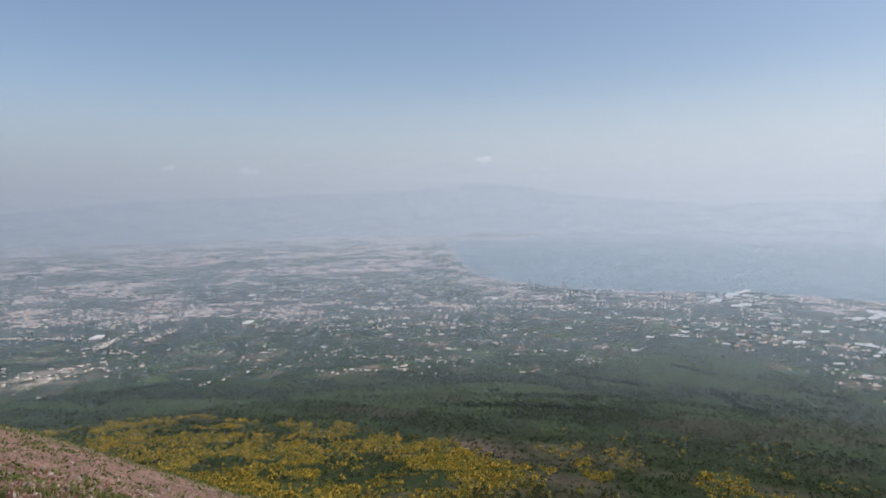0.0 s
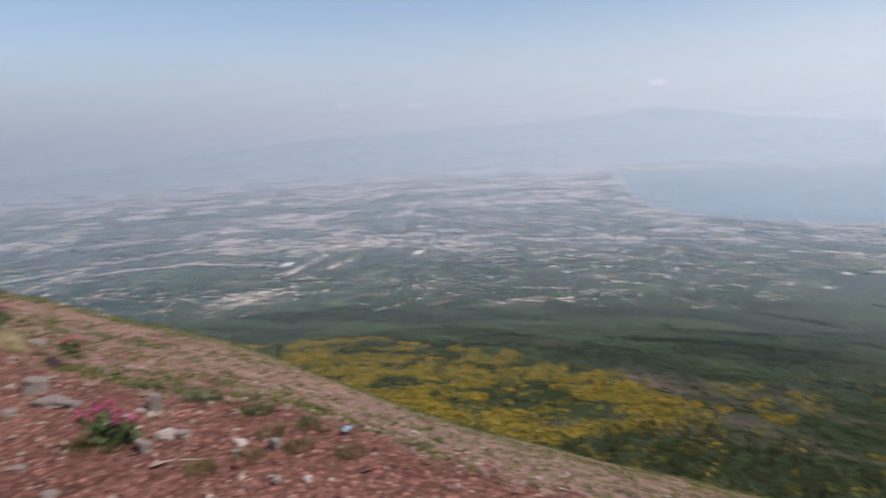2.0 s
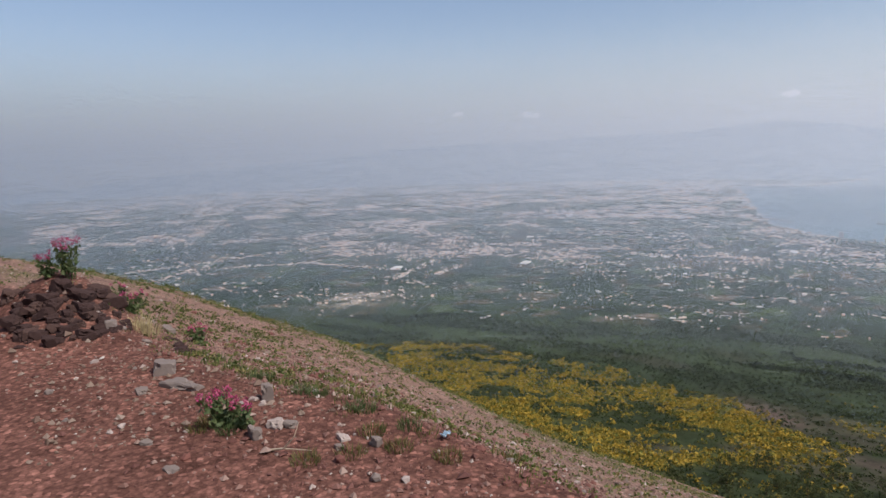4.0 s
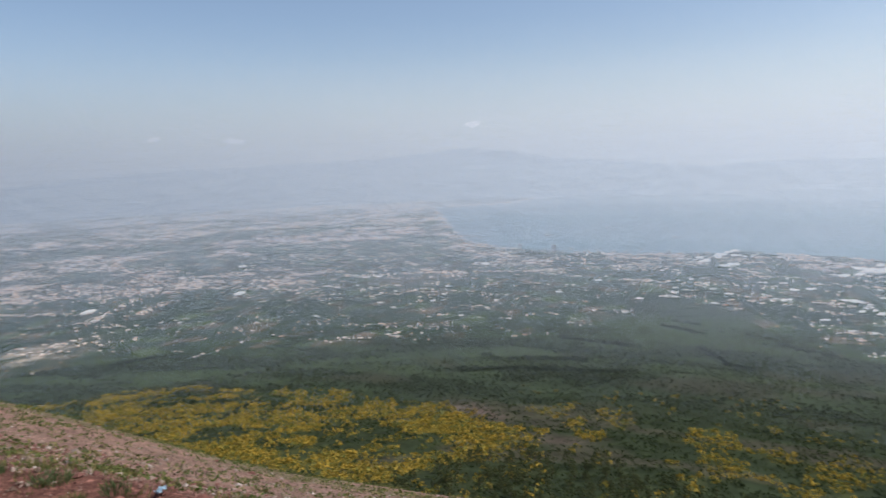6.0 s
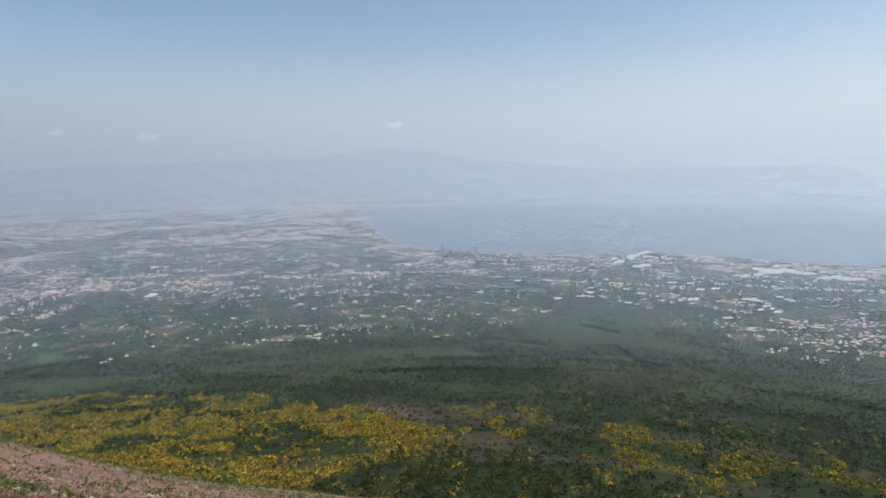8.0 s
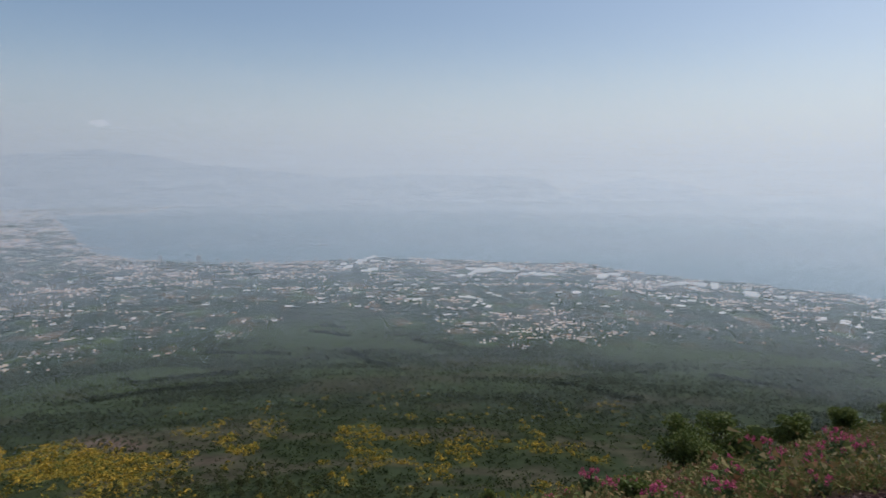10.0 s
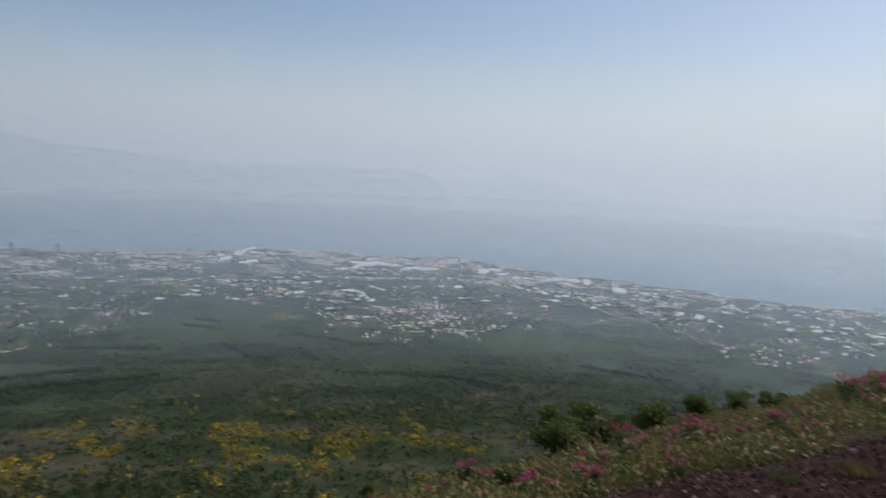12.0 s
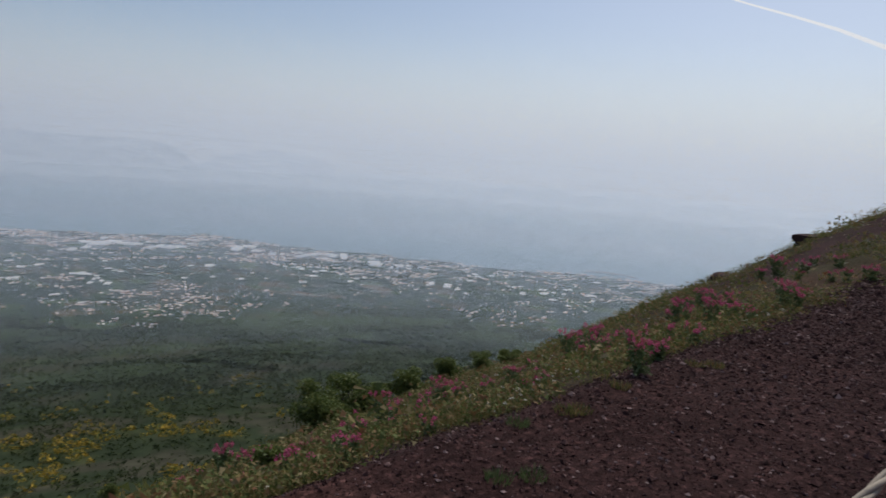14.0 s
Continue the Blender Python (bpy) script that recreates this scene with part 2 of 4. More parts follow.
GROUND, WATER = ground_material(), water_material()
# Surfaces of the solid slats that imitate haze.
HAZE = haze_material("haze_slats", (0.655, 0.692, 0.728))
THIN_HAZE = haze_material("blue_haze_slats", (0.56, 0.65, 0.76))
BROOM = clumped("broom_in_flower", [(0.3, (0.48, 0.315, 0.05)), (0.46, (0.4, 0.28, 0.05)), (0.53, (0.26, 0.215, 0.045)), (0.6, (0.15, 0.155, 0.038)), (0.75, (0.075, 0.098, 0.03))], 0.14)
SCRUB = clumped("green_scrub", [(0.3, (0.032, 0.046, 0.02)), (0.5, (0.042, 0.06, 0.024)), (0.7, (0.072, 0.09, 0.034))], 0.2)
FOREST = clumped("forest_crown", [(0.3, (0.032, 0.044, 0.025)), (0.5, (0.044, 0.058, 0.031)), (0.7, (0.064, 0.08, 0.042))], 0.06)
PINE = clumped("pine_needles", [(0.3, (0.045, 0.058, 0.026)), (0.5, (0.07, 0.084, 0.036)), (0.7, (0.11, 0.12, 0.05))], 0.4)
PINE_WOOD = clumped("dark_pine_wood", [(0.3, (0.022, 0.032, 0.02)), (0.7, (0.038, 0.05, 0.028))], 0.1)
HOUSES = islands("render_and_roof_tile", [(0.0, (0.86, 0.78, 0.7)), (0.3, (0.8, 0.66, 0.54)), (0.5, (0.64, 0.46, 0.36)), (0.6, (0.46, 0.25, 0.17)), (0.7, (0.72, 0.56, 0.46)), (0.85, (0.46, 0.36, 0.3)), (1.0, (0.9, 0.85, 0.79))], 0.8, 0.2)
GLASSHOUSE = islands("greenhouse_film", [(0.0, (0.84, 0.81, 0.76)), (0.6, (0.76, 0.73, 0.68)), (1.0, (0.55, 0.53, 0.5))], 0.7, 0.15)

# ---- the ground: one sheet from the trail to the horizon ----
AZ = np.concatenate([np.linspace(-180, -95, 36)[:-1], np.linspace(-95, 95, 440), np.linspace(95, 180, 36)[1:]])
RR = np.concatenate([[0.0], np.geomspace(0.35, 4950, 390)])
azg, rg = np.meshgrid(AZ, RR)
zg = relief(azg, rg)
zg[0, :] = 0.0
xg, yg = rg * np.sin(np.radians(azg)), rg * np.cos(np.radians(azg))
nr, na = rg.shape
idx = np.arange(nr * na).reshape(nr, na)
quads = np.stack([idx[:-1, :-1], idx[1:, :-1], idx[1:, 1:], idx[:-1, 1:]], -1).reshape(-1, 4)
ground = array_thing("ground", np.stack([xg, yg, zg], -1).reshape(-1, 3), quads[:, ::-1], GROUND, True)
tagged(ground, "volcano flank of red scoria running down to wooded slopes and a built-up plain", "ground", kind="structure")


def blend(a, b, f):
    return a * (1 - f[..., None]) + np.array(b) * f[..., None]


GROVE_AZ, GROVE_EL = [-29, -26, -19.6, -12.7, -9, -3.7, 1.4, 9], [-27.0, -26.6, -25.0, -23.8, -24.6, -26.0, -26.9, -27.6]
BROOM_TOP_AZ, BROOM_TOP_EL = [-62, -51, -42, -37, -33, -27, -21.6, -17.4, -13.2, -12], [-16.2, -16.4, -17.3, -18.5, -18.4, -19.7, -20.6, -22.0, -23.2, -27]


# green gaps in the broom: heading, elevation and half widths
BROOM_GAPS = [(-44.0, -17.95, 4.2, 0.36), (-29.5, -22.2, 3.2, 1.2), (-43.0, -21.4, 1.3, 0.35), (-36.6, -19.4, 1.2, 0.25), (-23.5, -24.2, 4.0, 0.6)]


def broom_amount(az, r, el, x, y):
    """How thickly broom grows: a dense field, and streaks further along the slope."""
    top = np.interp(az, BROOM_TOP_AZ, BROOM_TOP_EL)
    field = smooth(0, 0.35, top - el + 0.5 * (fbm(x / 30, y / 30, 3) - 0.5)) * smooth(-11.5, -13.5, az)
    field = field * (0.94 - 0.85 * smooth(0.49, 0.57, fbm(x / 17 + 40, y / 13 + 8, 5)))
    for a0, e0, wa, we in BROOM_GAPS:
        field = field * (1 - 0.92 * np.exp(-(((az - a0) / wa) ** 2 + ((el - e0) / we) ** 2) ** 2 * (0.6 + 0.8 * fbm(x / 12, y / 12, 3))))
    streak = smooth(0.5, 0.58, fbm(x / 11 + 9, y / 22, 4)) * smooth(-18.6, -21.5, el) * smooth(-16, -12, az) * smooth(30, 26, az)
    streak = streak * (0.25 + 0.75 * smooth(0.4, 0.6, fbm(x / 90 + 2, y / 50 + 7, 2))) * (0.4 + 0.6 * smooth(-23.0, -25.0, el))
    grove = smooth(0.4, -0.4, el - np.interp(az, GROVE_AZ, GROVE_EL)) * smooth(-30, -28, az) * smooth(10, 7, az)
    return np.clip(field + (0.8 - 0.35 * smooth(2, 12, az)) * streak, 0, 1) * (r > 110) * (1 - 0.85 * grove)


elg = np.degrees(np.arctan2(zg - EYE, np.maximum(rg, 0.1)))
big = fbm(xg / 9 + 5, yg / 9, 4)
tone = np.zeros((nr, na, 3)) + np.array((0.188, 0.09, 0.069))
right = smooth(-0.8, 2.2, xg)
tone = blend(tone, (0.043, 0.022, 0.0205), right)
beyond = smooth(0.0, 0.35, np.log(np.maximum(rg, 0.1) / lip(azg)))
tone = blend(tone, (0.265, 0.165, 0.128), beyond * (1 - right))
tone = blend(tone, (0.11, 0.12, 0.045), beyond * (1 - right) * smooth(0.5, 0.62, big) * smooth(10, 22, rg) * 0.6)
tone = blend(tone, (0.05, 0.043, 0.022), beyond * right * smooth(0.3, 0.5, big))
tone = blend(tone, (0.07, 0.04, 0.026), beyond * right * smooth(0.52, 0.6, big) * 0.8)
low = smooth(95, 125, rg)
tone = blend(tone, (0.026, 0.036, 0.018), low)
glade = smooth(0.52, 0.4, fbm(xg / 70 + 30, yg / 22 + 3, 4)) * smooth(330, 460, rg) * smooth(1000, 850, rg)
bare = smooth(0.57, 0.64, fbm(xg / 55 + 11, yg / 30 + 3, 4)) * smooth(130, 180, rg) * smooth(620, 480, rg)
tone = blend(tone, (0.1, 0.1, 0.03), 0.85 * broom_amount(azg, rg, elg, xg, yg))
scar = np.exp(-(((azg + 18.8) / 3.0) ** 2 + ((elg + 21.2 + 0.22 * (azg + 18.8)) / 0.6) ** 2) * 1.3) + np.exp(-(((azg + 11.5) / 3.2) ** 2 + ((elg + 23.6) / 0.4) ** 2) * 1.3) * 0.5
tone = blend(tone, (0.11, 0.083, 0.068), np.clip(np.maximum(0.3 * bare, 1.5 * scar), 0, 1) * low)
tone = blend(tone, (0.034, 0.048, 0.026), smooth(330, 460, rg) * (1 - 0.7 * bare))
tone = blend(tone, (0.05, 0.07, 0.034), 0.8 * glade)
pit = np.exp(-(((azg + 53.5) / 4.2) ** 2 + ((elg + 12.9 - 0.05 * (azg + 53)) / 0.55) ** 2))
tone = blend(tone, (0.36, 0.31, 0.25), np.clip(pit * 1.6 * smooth(0.35, 0.55, fbm(xg / 14, yg / 40, 3)), 0, 1) * (rg > 500))
# where fields and towns begin, by heading
EDGE_AZ, EDGE_EL = [-80, -50, -43, -34, -24, -14, -9, -4, 0, 3.4, 5.8, 12, 21, 30, 38, 45, 55, 80], [-14.0, -14.2, -15.0, -15.4, -15.5, -15.4, -14.2, -12.4, -12.2, -12.9, -14.5, -15.6, -15.2, -14.4, -13.6, -14.6, -15, -15]


def meadow(az, el, x, y):
    """Open green slopes without trees."""
    a = np.exp(-(((az + 2.5) / 6.5) ** 2 + ((el + 14.2 - 0.05 * az) / 1.25) ** 2) ** 2)
    b = np.exp(-(((az - 27.0) / 6.0) ** 2 + ((el + 15.2) / 1.0) ** 2) ** 2)
    c = np.exp(-(((az + 24.0) / 8.0) ** 2 + ((el + 16.6) / 0.5) ** 2) ** 2)
    return np.clip((a + b + 0.7 * c) * (0.55 + 0.9 * fbm(x / 40 + 6, y / 30, 3)), 0, 1)


def settled(az, el, x, y):
    edge = np.interp(az, EDGE_AZ, EDGE_EL) + 1.2 * (fbm(x / 60 + 2, y / 60 + 5, 3) - 0.5)
    return smooth(-0.2, 0.8, el - edge)


def town(az, el, x, y):
    """How closely built the plain is."""
    cluster = smooth(0.42, 0.6, fbm(x / 110 + 21, y / 110 + 4, 4))
    near_sea = smooth(2.6, 0.3, np.interp(az, COAST_AZ, COAST_EL) - el) * (az > -24)
    belt = np.exp(-((el + 9.0 + 0.04 * (az + 36)) / 0.8) ** 2) * smooth(-14, -20, az) * smooth(-62, -50, az)
    far = smooth(-8.2, -6.5, el) * (az < -20)
    west = np.exp(-((az - 14) / 7.0) ** 2 - ((el + 12.2) / 1.4) ** 2) * 0.8
    return np.clip(0.15 + 0.76 * cluster * (0.25 + 0.75 * np.maximum.reduce([near_sea, belt, 0.85 * far, west])) + 0.3 * np.maximum(near_sea, belt), 0, 1)


tone = blend(tone, (0.045, 0.065, 0.03), 0.85 * meadow(azg, elg, xg, yg) * (rg > 300))
lived = settled(azg, elg, xg, yg) * (rg > 300)
built = town(azg, elg, xg, yg) * lived
me = ground.data
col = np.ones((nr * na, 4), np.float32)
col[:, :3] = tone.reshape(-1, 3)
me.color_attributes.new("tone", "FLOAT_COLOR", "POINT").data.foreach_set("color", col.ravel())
col[:, 0] = (lived * (1 - np.clip(pit * 1.6, 0, 1))).ravel()
col[:, 1] = smooth(80, 130, rg).ravel()
col[:, 2] = (smooth(0.35, 0.75, built) * 0.8).ravel()
me.color_attributes.new("land", "FLOAT_COLOR", "POINT").data.foreach_set("color", col.ravel())

# ---- the sea ----
wa, wr = np.meshgrid(np.linspace(-40, 100, 60), np.geomspace(1000, 4960, 30))
wv = np.stack([wr * np.sin(np.radians(wa)), wr * np.cos(np.radians(wa)), np.full_like(wr, SEA)], -1).reshape(-1, 3)
wi = np.arange(wr.size).reshape(wr.shape)
water = array_thing("water", wv, np.stack([wi[:-1, :-1], wi[:-1, 1:], wi[1:, 1:], wi[1:, :-1]], -1).reshape(-1, 4), WATER)
tagged(water, "calm hazy blue sea in a wide bay", "sea", kind="structure")


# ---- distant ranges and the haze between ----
# Hills take no light: haze and daylight are put into a flat glow.
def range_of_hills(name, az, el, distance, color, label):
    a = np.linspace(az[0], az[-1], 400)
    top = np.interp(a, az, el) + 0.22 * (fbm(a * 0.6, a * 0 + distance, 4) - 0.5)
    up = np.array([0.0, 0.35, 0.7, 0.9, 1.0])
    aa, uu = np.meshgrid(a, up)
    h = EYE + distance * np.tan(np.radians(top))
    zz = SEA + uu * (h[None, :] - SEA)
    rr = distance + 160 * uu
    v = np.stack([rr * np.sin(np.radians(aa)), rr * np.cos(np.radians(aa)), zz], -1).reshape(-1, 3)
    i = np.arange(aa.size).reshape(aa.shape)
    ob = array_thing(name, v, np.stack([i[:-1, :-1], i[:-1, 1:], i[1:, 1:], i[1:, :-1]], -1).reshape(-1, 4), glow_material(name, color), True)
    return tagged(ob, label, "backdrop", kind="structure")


# Haze is mixed into these glow colours; the farthest is palest.
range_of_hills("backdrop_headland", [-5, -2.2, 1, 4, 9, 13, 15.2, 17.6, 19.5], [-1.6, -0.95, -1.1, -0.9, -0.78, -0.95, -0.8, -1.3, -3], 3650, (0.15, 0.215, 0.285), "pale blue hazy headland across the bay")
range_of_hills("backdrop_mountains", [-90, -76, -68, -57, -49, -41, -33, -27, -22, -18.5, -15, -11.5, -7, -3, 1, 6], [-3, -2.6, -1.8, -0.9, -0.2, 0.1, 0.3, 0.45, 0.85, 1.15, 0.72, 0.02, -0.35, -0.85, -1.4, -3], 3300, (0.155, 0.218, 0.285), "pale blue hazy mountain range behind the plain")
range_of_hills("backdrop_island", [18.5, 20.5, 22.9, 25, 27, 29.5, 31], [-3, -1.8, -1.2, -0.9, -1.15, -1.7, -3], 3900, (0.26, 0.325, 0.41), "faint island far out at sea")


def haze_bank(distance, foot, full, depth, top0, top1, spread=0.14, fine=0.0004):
    """Haze stand-in: thin slats ringed one above another, closer together the thicker it is."""
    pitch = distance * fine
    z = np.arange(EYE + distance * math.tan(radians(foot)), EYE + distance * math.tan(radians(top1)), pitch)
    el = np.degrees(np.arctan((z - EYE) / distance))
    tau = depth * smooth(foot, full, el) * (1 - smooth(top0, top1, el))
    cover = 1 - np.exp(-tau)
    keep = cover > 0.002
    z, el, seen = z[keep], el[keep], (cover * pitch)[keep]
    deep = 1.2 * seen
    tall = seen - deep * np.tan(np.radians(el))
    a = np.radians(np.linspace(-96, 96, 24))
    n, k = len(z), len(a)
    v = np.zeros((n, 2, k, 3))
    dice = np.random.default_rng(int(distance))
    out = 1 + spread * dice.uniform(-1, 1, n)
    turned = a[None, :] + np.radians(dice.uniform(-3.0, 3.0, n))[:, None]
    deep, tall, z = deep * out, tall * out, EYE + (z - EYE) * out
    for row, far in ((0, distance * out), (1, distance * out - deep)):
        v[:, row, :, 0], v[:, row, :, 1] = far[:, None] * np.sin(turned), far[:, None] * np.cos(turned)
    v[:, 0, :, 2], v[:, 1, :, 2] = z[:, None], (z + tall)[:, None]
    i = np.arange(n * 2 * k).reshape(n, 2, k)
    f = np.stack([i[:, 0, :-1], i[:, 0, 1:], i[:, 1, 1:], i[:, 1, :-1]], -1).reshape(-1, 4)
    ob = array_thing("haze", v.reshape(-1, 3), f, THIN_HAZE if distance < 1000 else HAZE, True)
    return tagged(ob, "ring of thin pale slats standing in for summer haze over the plain", "haze", "haze banks", "stuff")


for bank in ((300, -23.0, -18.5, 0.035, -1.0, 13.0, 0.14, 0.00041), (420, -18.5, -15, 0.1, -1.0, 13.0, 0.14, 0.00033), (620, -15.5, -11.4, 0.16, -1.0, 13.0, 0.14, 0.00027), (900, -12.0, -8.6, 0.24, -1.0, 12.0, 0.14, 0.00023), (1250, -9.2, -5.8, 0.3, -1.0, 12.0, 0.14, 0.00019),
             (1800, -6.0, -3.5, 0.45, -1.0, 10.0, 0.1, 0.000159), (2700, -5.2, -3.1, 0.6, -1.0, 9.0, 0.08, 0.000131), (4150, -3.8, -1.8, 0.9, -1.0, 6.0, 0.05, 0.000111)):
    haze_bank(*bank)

# ---- scattered growth and buildings ----
def ragged_clumps(x, y, z, size, height, leaves, leaf=0.55):
    """A clump at each place: small leaf-like triangles thrown over a dome."""
    n = len(x)
    a = rng.uniform(0, 2 * np.pi, (n, leaves))
    u = rng.uniform(0.05, 1.0, (n, leaves))
    rad = np.sqrt(np.maximum(1 - u ** 2, 0)) * rng.uniform(0.55, 1.05, (n, leaves))
    c = np.stack([x[:, None] + rad * np.cos(a) * size[:, None], y[:, None] + rad * np.sin(a) * size[:, None], z[:, None] + u * height[:, None] * rng.uniform(0.75, 1.1, (n, leaves))], -1)
    span = (size[:, None] * leaf * rng.uniform(0.64, 1.36, (n, leaves)))[..., None]
    d1, d2 = rng.normal(size=(n, leaves, 3)), rng.normal(size=(n, leaves, 3))
    d1 /= np.linalg.norm(d1, axis=-1, keepdims=True)
    d2 /= np.linalg.norm(d2, axis=-1, keepdims=True)
    v = np.stack([c + d1 * span, c + d2 * span, c - (d1 + d2) * span * 0.6], 2).reshape(-1, 3)
    return v, np.arange(len(v)).reshape(-1, 3)


def scatter(count, az0, az1, r0, r1):
    az = rng.uniform(az0, az1, count)
    r = np.sqrt(rng.uniform(r0 ** 2, r1 ** 2, count))
    x, y = r * np.sin(np.radians(az)), r * np.cos(np.radians(az))
    z = relief(az, r)
    return az, r, x, y, z, np.degrees(np.arctan2(z - EYE, r))


def keep_of(mask, *arrays):
    return [a[mask] for a in arrays]


# broom in flower on the slope below
az, r, x, y, z, el = scatter(60000, -60, 30, 125, 520)
amount = broom_amount(az, r, el, x, y)
x, y, z = keep_of(rng.random(len(x)) < amount, x, y, z)
s = rng.gamma(5.0, 0.2, len(x)) + 0.35
v, f = ragged_clumps(x, y, z, s, s * rng.uniform(0.7, 1.2, len(x)), 18, 0.34)
tagged(array_thing("broom", v, f, BROOM), "yellow broom in full flower covering the slope", "broom shrubs", kind="stuff")

# green scrub between
az, r, x, y, z, el = scatter(52000, -62, 75, 115, 520)
amount = (1 - broom_amount(az, r, el, x, y)) * (0.35 + 0.65 * smooth(0.35, 0.55, fbm(x / 25 + 60, y / 25, 3)))
x, y, z = keep_of(rng.random(len(x)) < amount, x, y, z)
s = rng.uniform(0.45, 1.2, len(x))
v, f = ragged_clumps(x, y, z, s, s, 7, 0.5)
tagged(array_thing("scrub", v, f, SCRUB), "low dark green scrub on the lava slope", "scrub", kind="stuff")

# wood on the lower slopes
az, r, x, y, z, el = scatter(150000, -66, 78, 300, 1000)
bareness = smooth(0.57, 0.64, fbm(x / 55 + 11, y / 30 + 3, 4)) * smooth(620, 480, r)
amount = (1 - 0.9 * settled(az, el, x, y)) * (1 - 0.93 * meadow(az, el, x, y)) * (1 - bareness) * (1 - broom_amount(az, r, el, x, y)) * smooth(300, 380, r) * (0.12 + 0.88 * smooth(0.4, 0.52, fbm(x / 70 + 30, y / 22 + 3, 4)))
x, y, z = keep_of(rng.random(len(x)) < amount, x, y, z)
s = rng.uniform(0.6, 1.5, len(x))
v, f = ragged_clumps(x, y, z, s, s * 0.9, 6, 0.6)
tagged(array_thing("wood", v, f, FOREST), "dark green wood covering the lower slopes", "woodland", kind="stuff")

# dark belts of taller trees across the slopes
BELTS = [(0.2, -15.7, 2.6, -16.9), (2.6, -16.9, 4.2, -17.1), (-18.0, -16.7, -9.0, -17.1), (-21.0, -18.0, -5.0, -17.9), (-2.8, -14.0, 0.6, -14.6), (-2.0, -13.6, 0.2, -13.9), (-11.5, -15.2, -4.5, -15.9), (6.0, -15.0, 10.0, -15.5), (-49.0, -14.7, -45.5, -14.6), (18.0, -18.4, 26.0, -19.2), (31.0, -16.6, 39.0, -16.8), (33.0, -21.0, 44.0, -18.4), (21.0, -10.9, 24.5, -11.3)]
belt_x, belt_y = [], []
for a0, e0, a1, e1 in BELTS:
    x0, y0, _ = spot(a0, e0)
    x1, y1, _ = spot(a1, e1)
    count = int(math.hypot(x1 - x0, y1 - y0) * 2.2)
    t = rng.random(count)
    sway = 5.0 * (fbm(t * 6 + a0, t * 0 + e0, 3) - 0.5)
    belt_x.append(x0 + (x1 - x0) * t + rng.normal(0, 1.0, count) * 1.6)
    belt_y.append(y0 + (y1 - y0) * t + sway * 3 + rng.normal(0, 1.0, count) * 3.0)
x, y = np.concatenate(belt_x), np.concatenate(belt_y)
s = rng.uniform(0.8, 1.9, len(x))
v, f = ragged_clumps(x, y, ground_at(x, y), s, s * 1.3, 9, 0.5)
tagged(array_thing("tree_belts", v, f, PINE_WOOD), "dark belts of pines across the green slopes", "woodland", kind="stuff")

# hedges and groves between the fields
az, r, x, y, z, el = scatter(90000, -75, 78, 600, 1900)
amount = settled(az, el, x, y) * smooth(0.47, 0.6, fbm(x / 40 + 77, y / 25 + 13, 4)) * (1 - 0.6 * town(az, el, x, y)) * (r < coast_r(az) - 10)
x, y, z = keep_of(rng.random(len(x)) < amount, x, y, z)
s = rng.uniform(0.9, 2.2, len(x))
v, f = ragged_clumps(x, y, z, s, s * 0.7, 6)
tagged(array_thing("groves", v, f, FOREST), "dark green hedges and orchards among the fields", "groves", kind="stuff")


def boxes(x, y, z, w, d, h, turn, roof):
    """Small buildings: four walls and a hipped or nearly flat roof each."""
    n = len(x)
    c, s = np.cos(turn), np.sin(turn)
    corner = np.array([(-1, -1), (1, -1), (1, 1), (-1, 1)]) * 0.5
    lx, ly = corner[:, 0][None] * w[:, None], corner[:, 1][None] * d[:, None]
    px, py = x[:, None] + lx * c[:, None] - ly * s[:, None], y[:, None] + lx * s[:, None] + ly * c[:, None]
    base = np.stack([px, py, np.repeat((z - 0.6)[:, None], 4, 1)], -1)
    eave = np.stack([px, py, np.repeat((z + h)[:, None], 4, 1)], -1)
    ridge = np.stack([np.stack([x + k * w * 0.25 * c, y + k * w * 0.25 * s, z + h + roof], -1) for k in (-1, 1)], 1)
    walls = np.concatenate([base, eave], 1)
    top = np.concatenate([eave + np.array([0, 0, 0.01]), ridge], 1)
    v = np.concatenate([walls, top], 1).reshape(-1, 3)
    fw = np.array([(0, 1, 5, 4), (1, 2, 6, 5), (2, 3, 7, 6), (3, 0, 4, 7)])
    fr = np.array([(8, 9, 13, 12), (10, 11, 12, 13), (9, 10, 13, 13), (11, 8, 12, 12)])
    quads4 = np.concatenate([fw, fr[:2]])
    tris = np.array([(9, 10, 13), (11, 8, 12)])
    allt = np.concatenate([quads4[:, [0, 1, 2]], quads4[:, [0, 2, 3]], tris])
    f = (allt[None] + (np.arange(n) * 14)[:, None, None]).reshape(-1, 3)
    return v, f


ROAD_LEGS = [((-71.5, -9.2), (-65.4, -8.9), (-59.6, -8.5), (-51.9, -7.95)), ((-70.9, -10.2), (-66.9, -9.45), (-57.7, -9.55), (-49.5, -10.6)), 
             ((-50.4, -11.3), (-48.2, -10.4), (-46.6, -9.9), (-41.5, -9.0)), ((-47.0, -11.1), (-44.0, -10.2)), ((-30.0, -9.4), (-19.0, -9.5), (-11.5, -9.6)), ((-6.0, -10.3), (6.0, -10.6)), ((8.0, -10.2), (20.0, -10.0), (34.0, -10.6))]

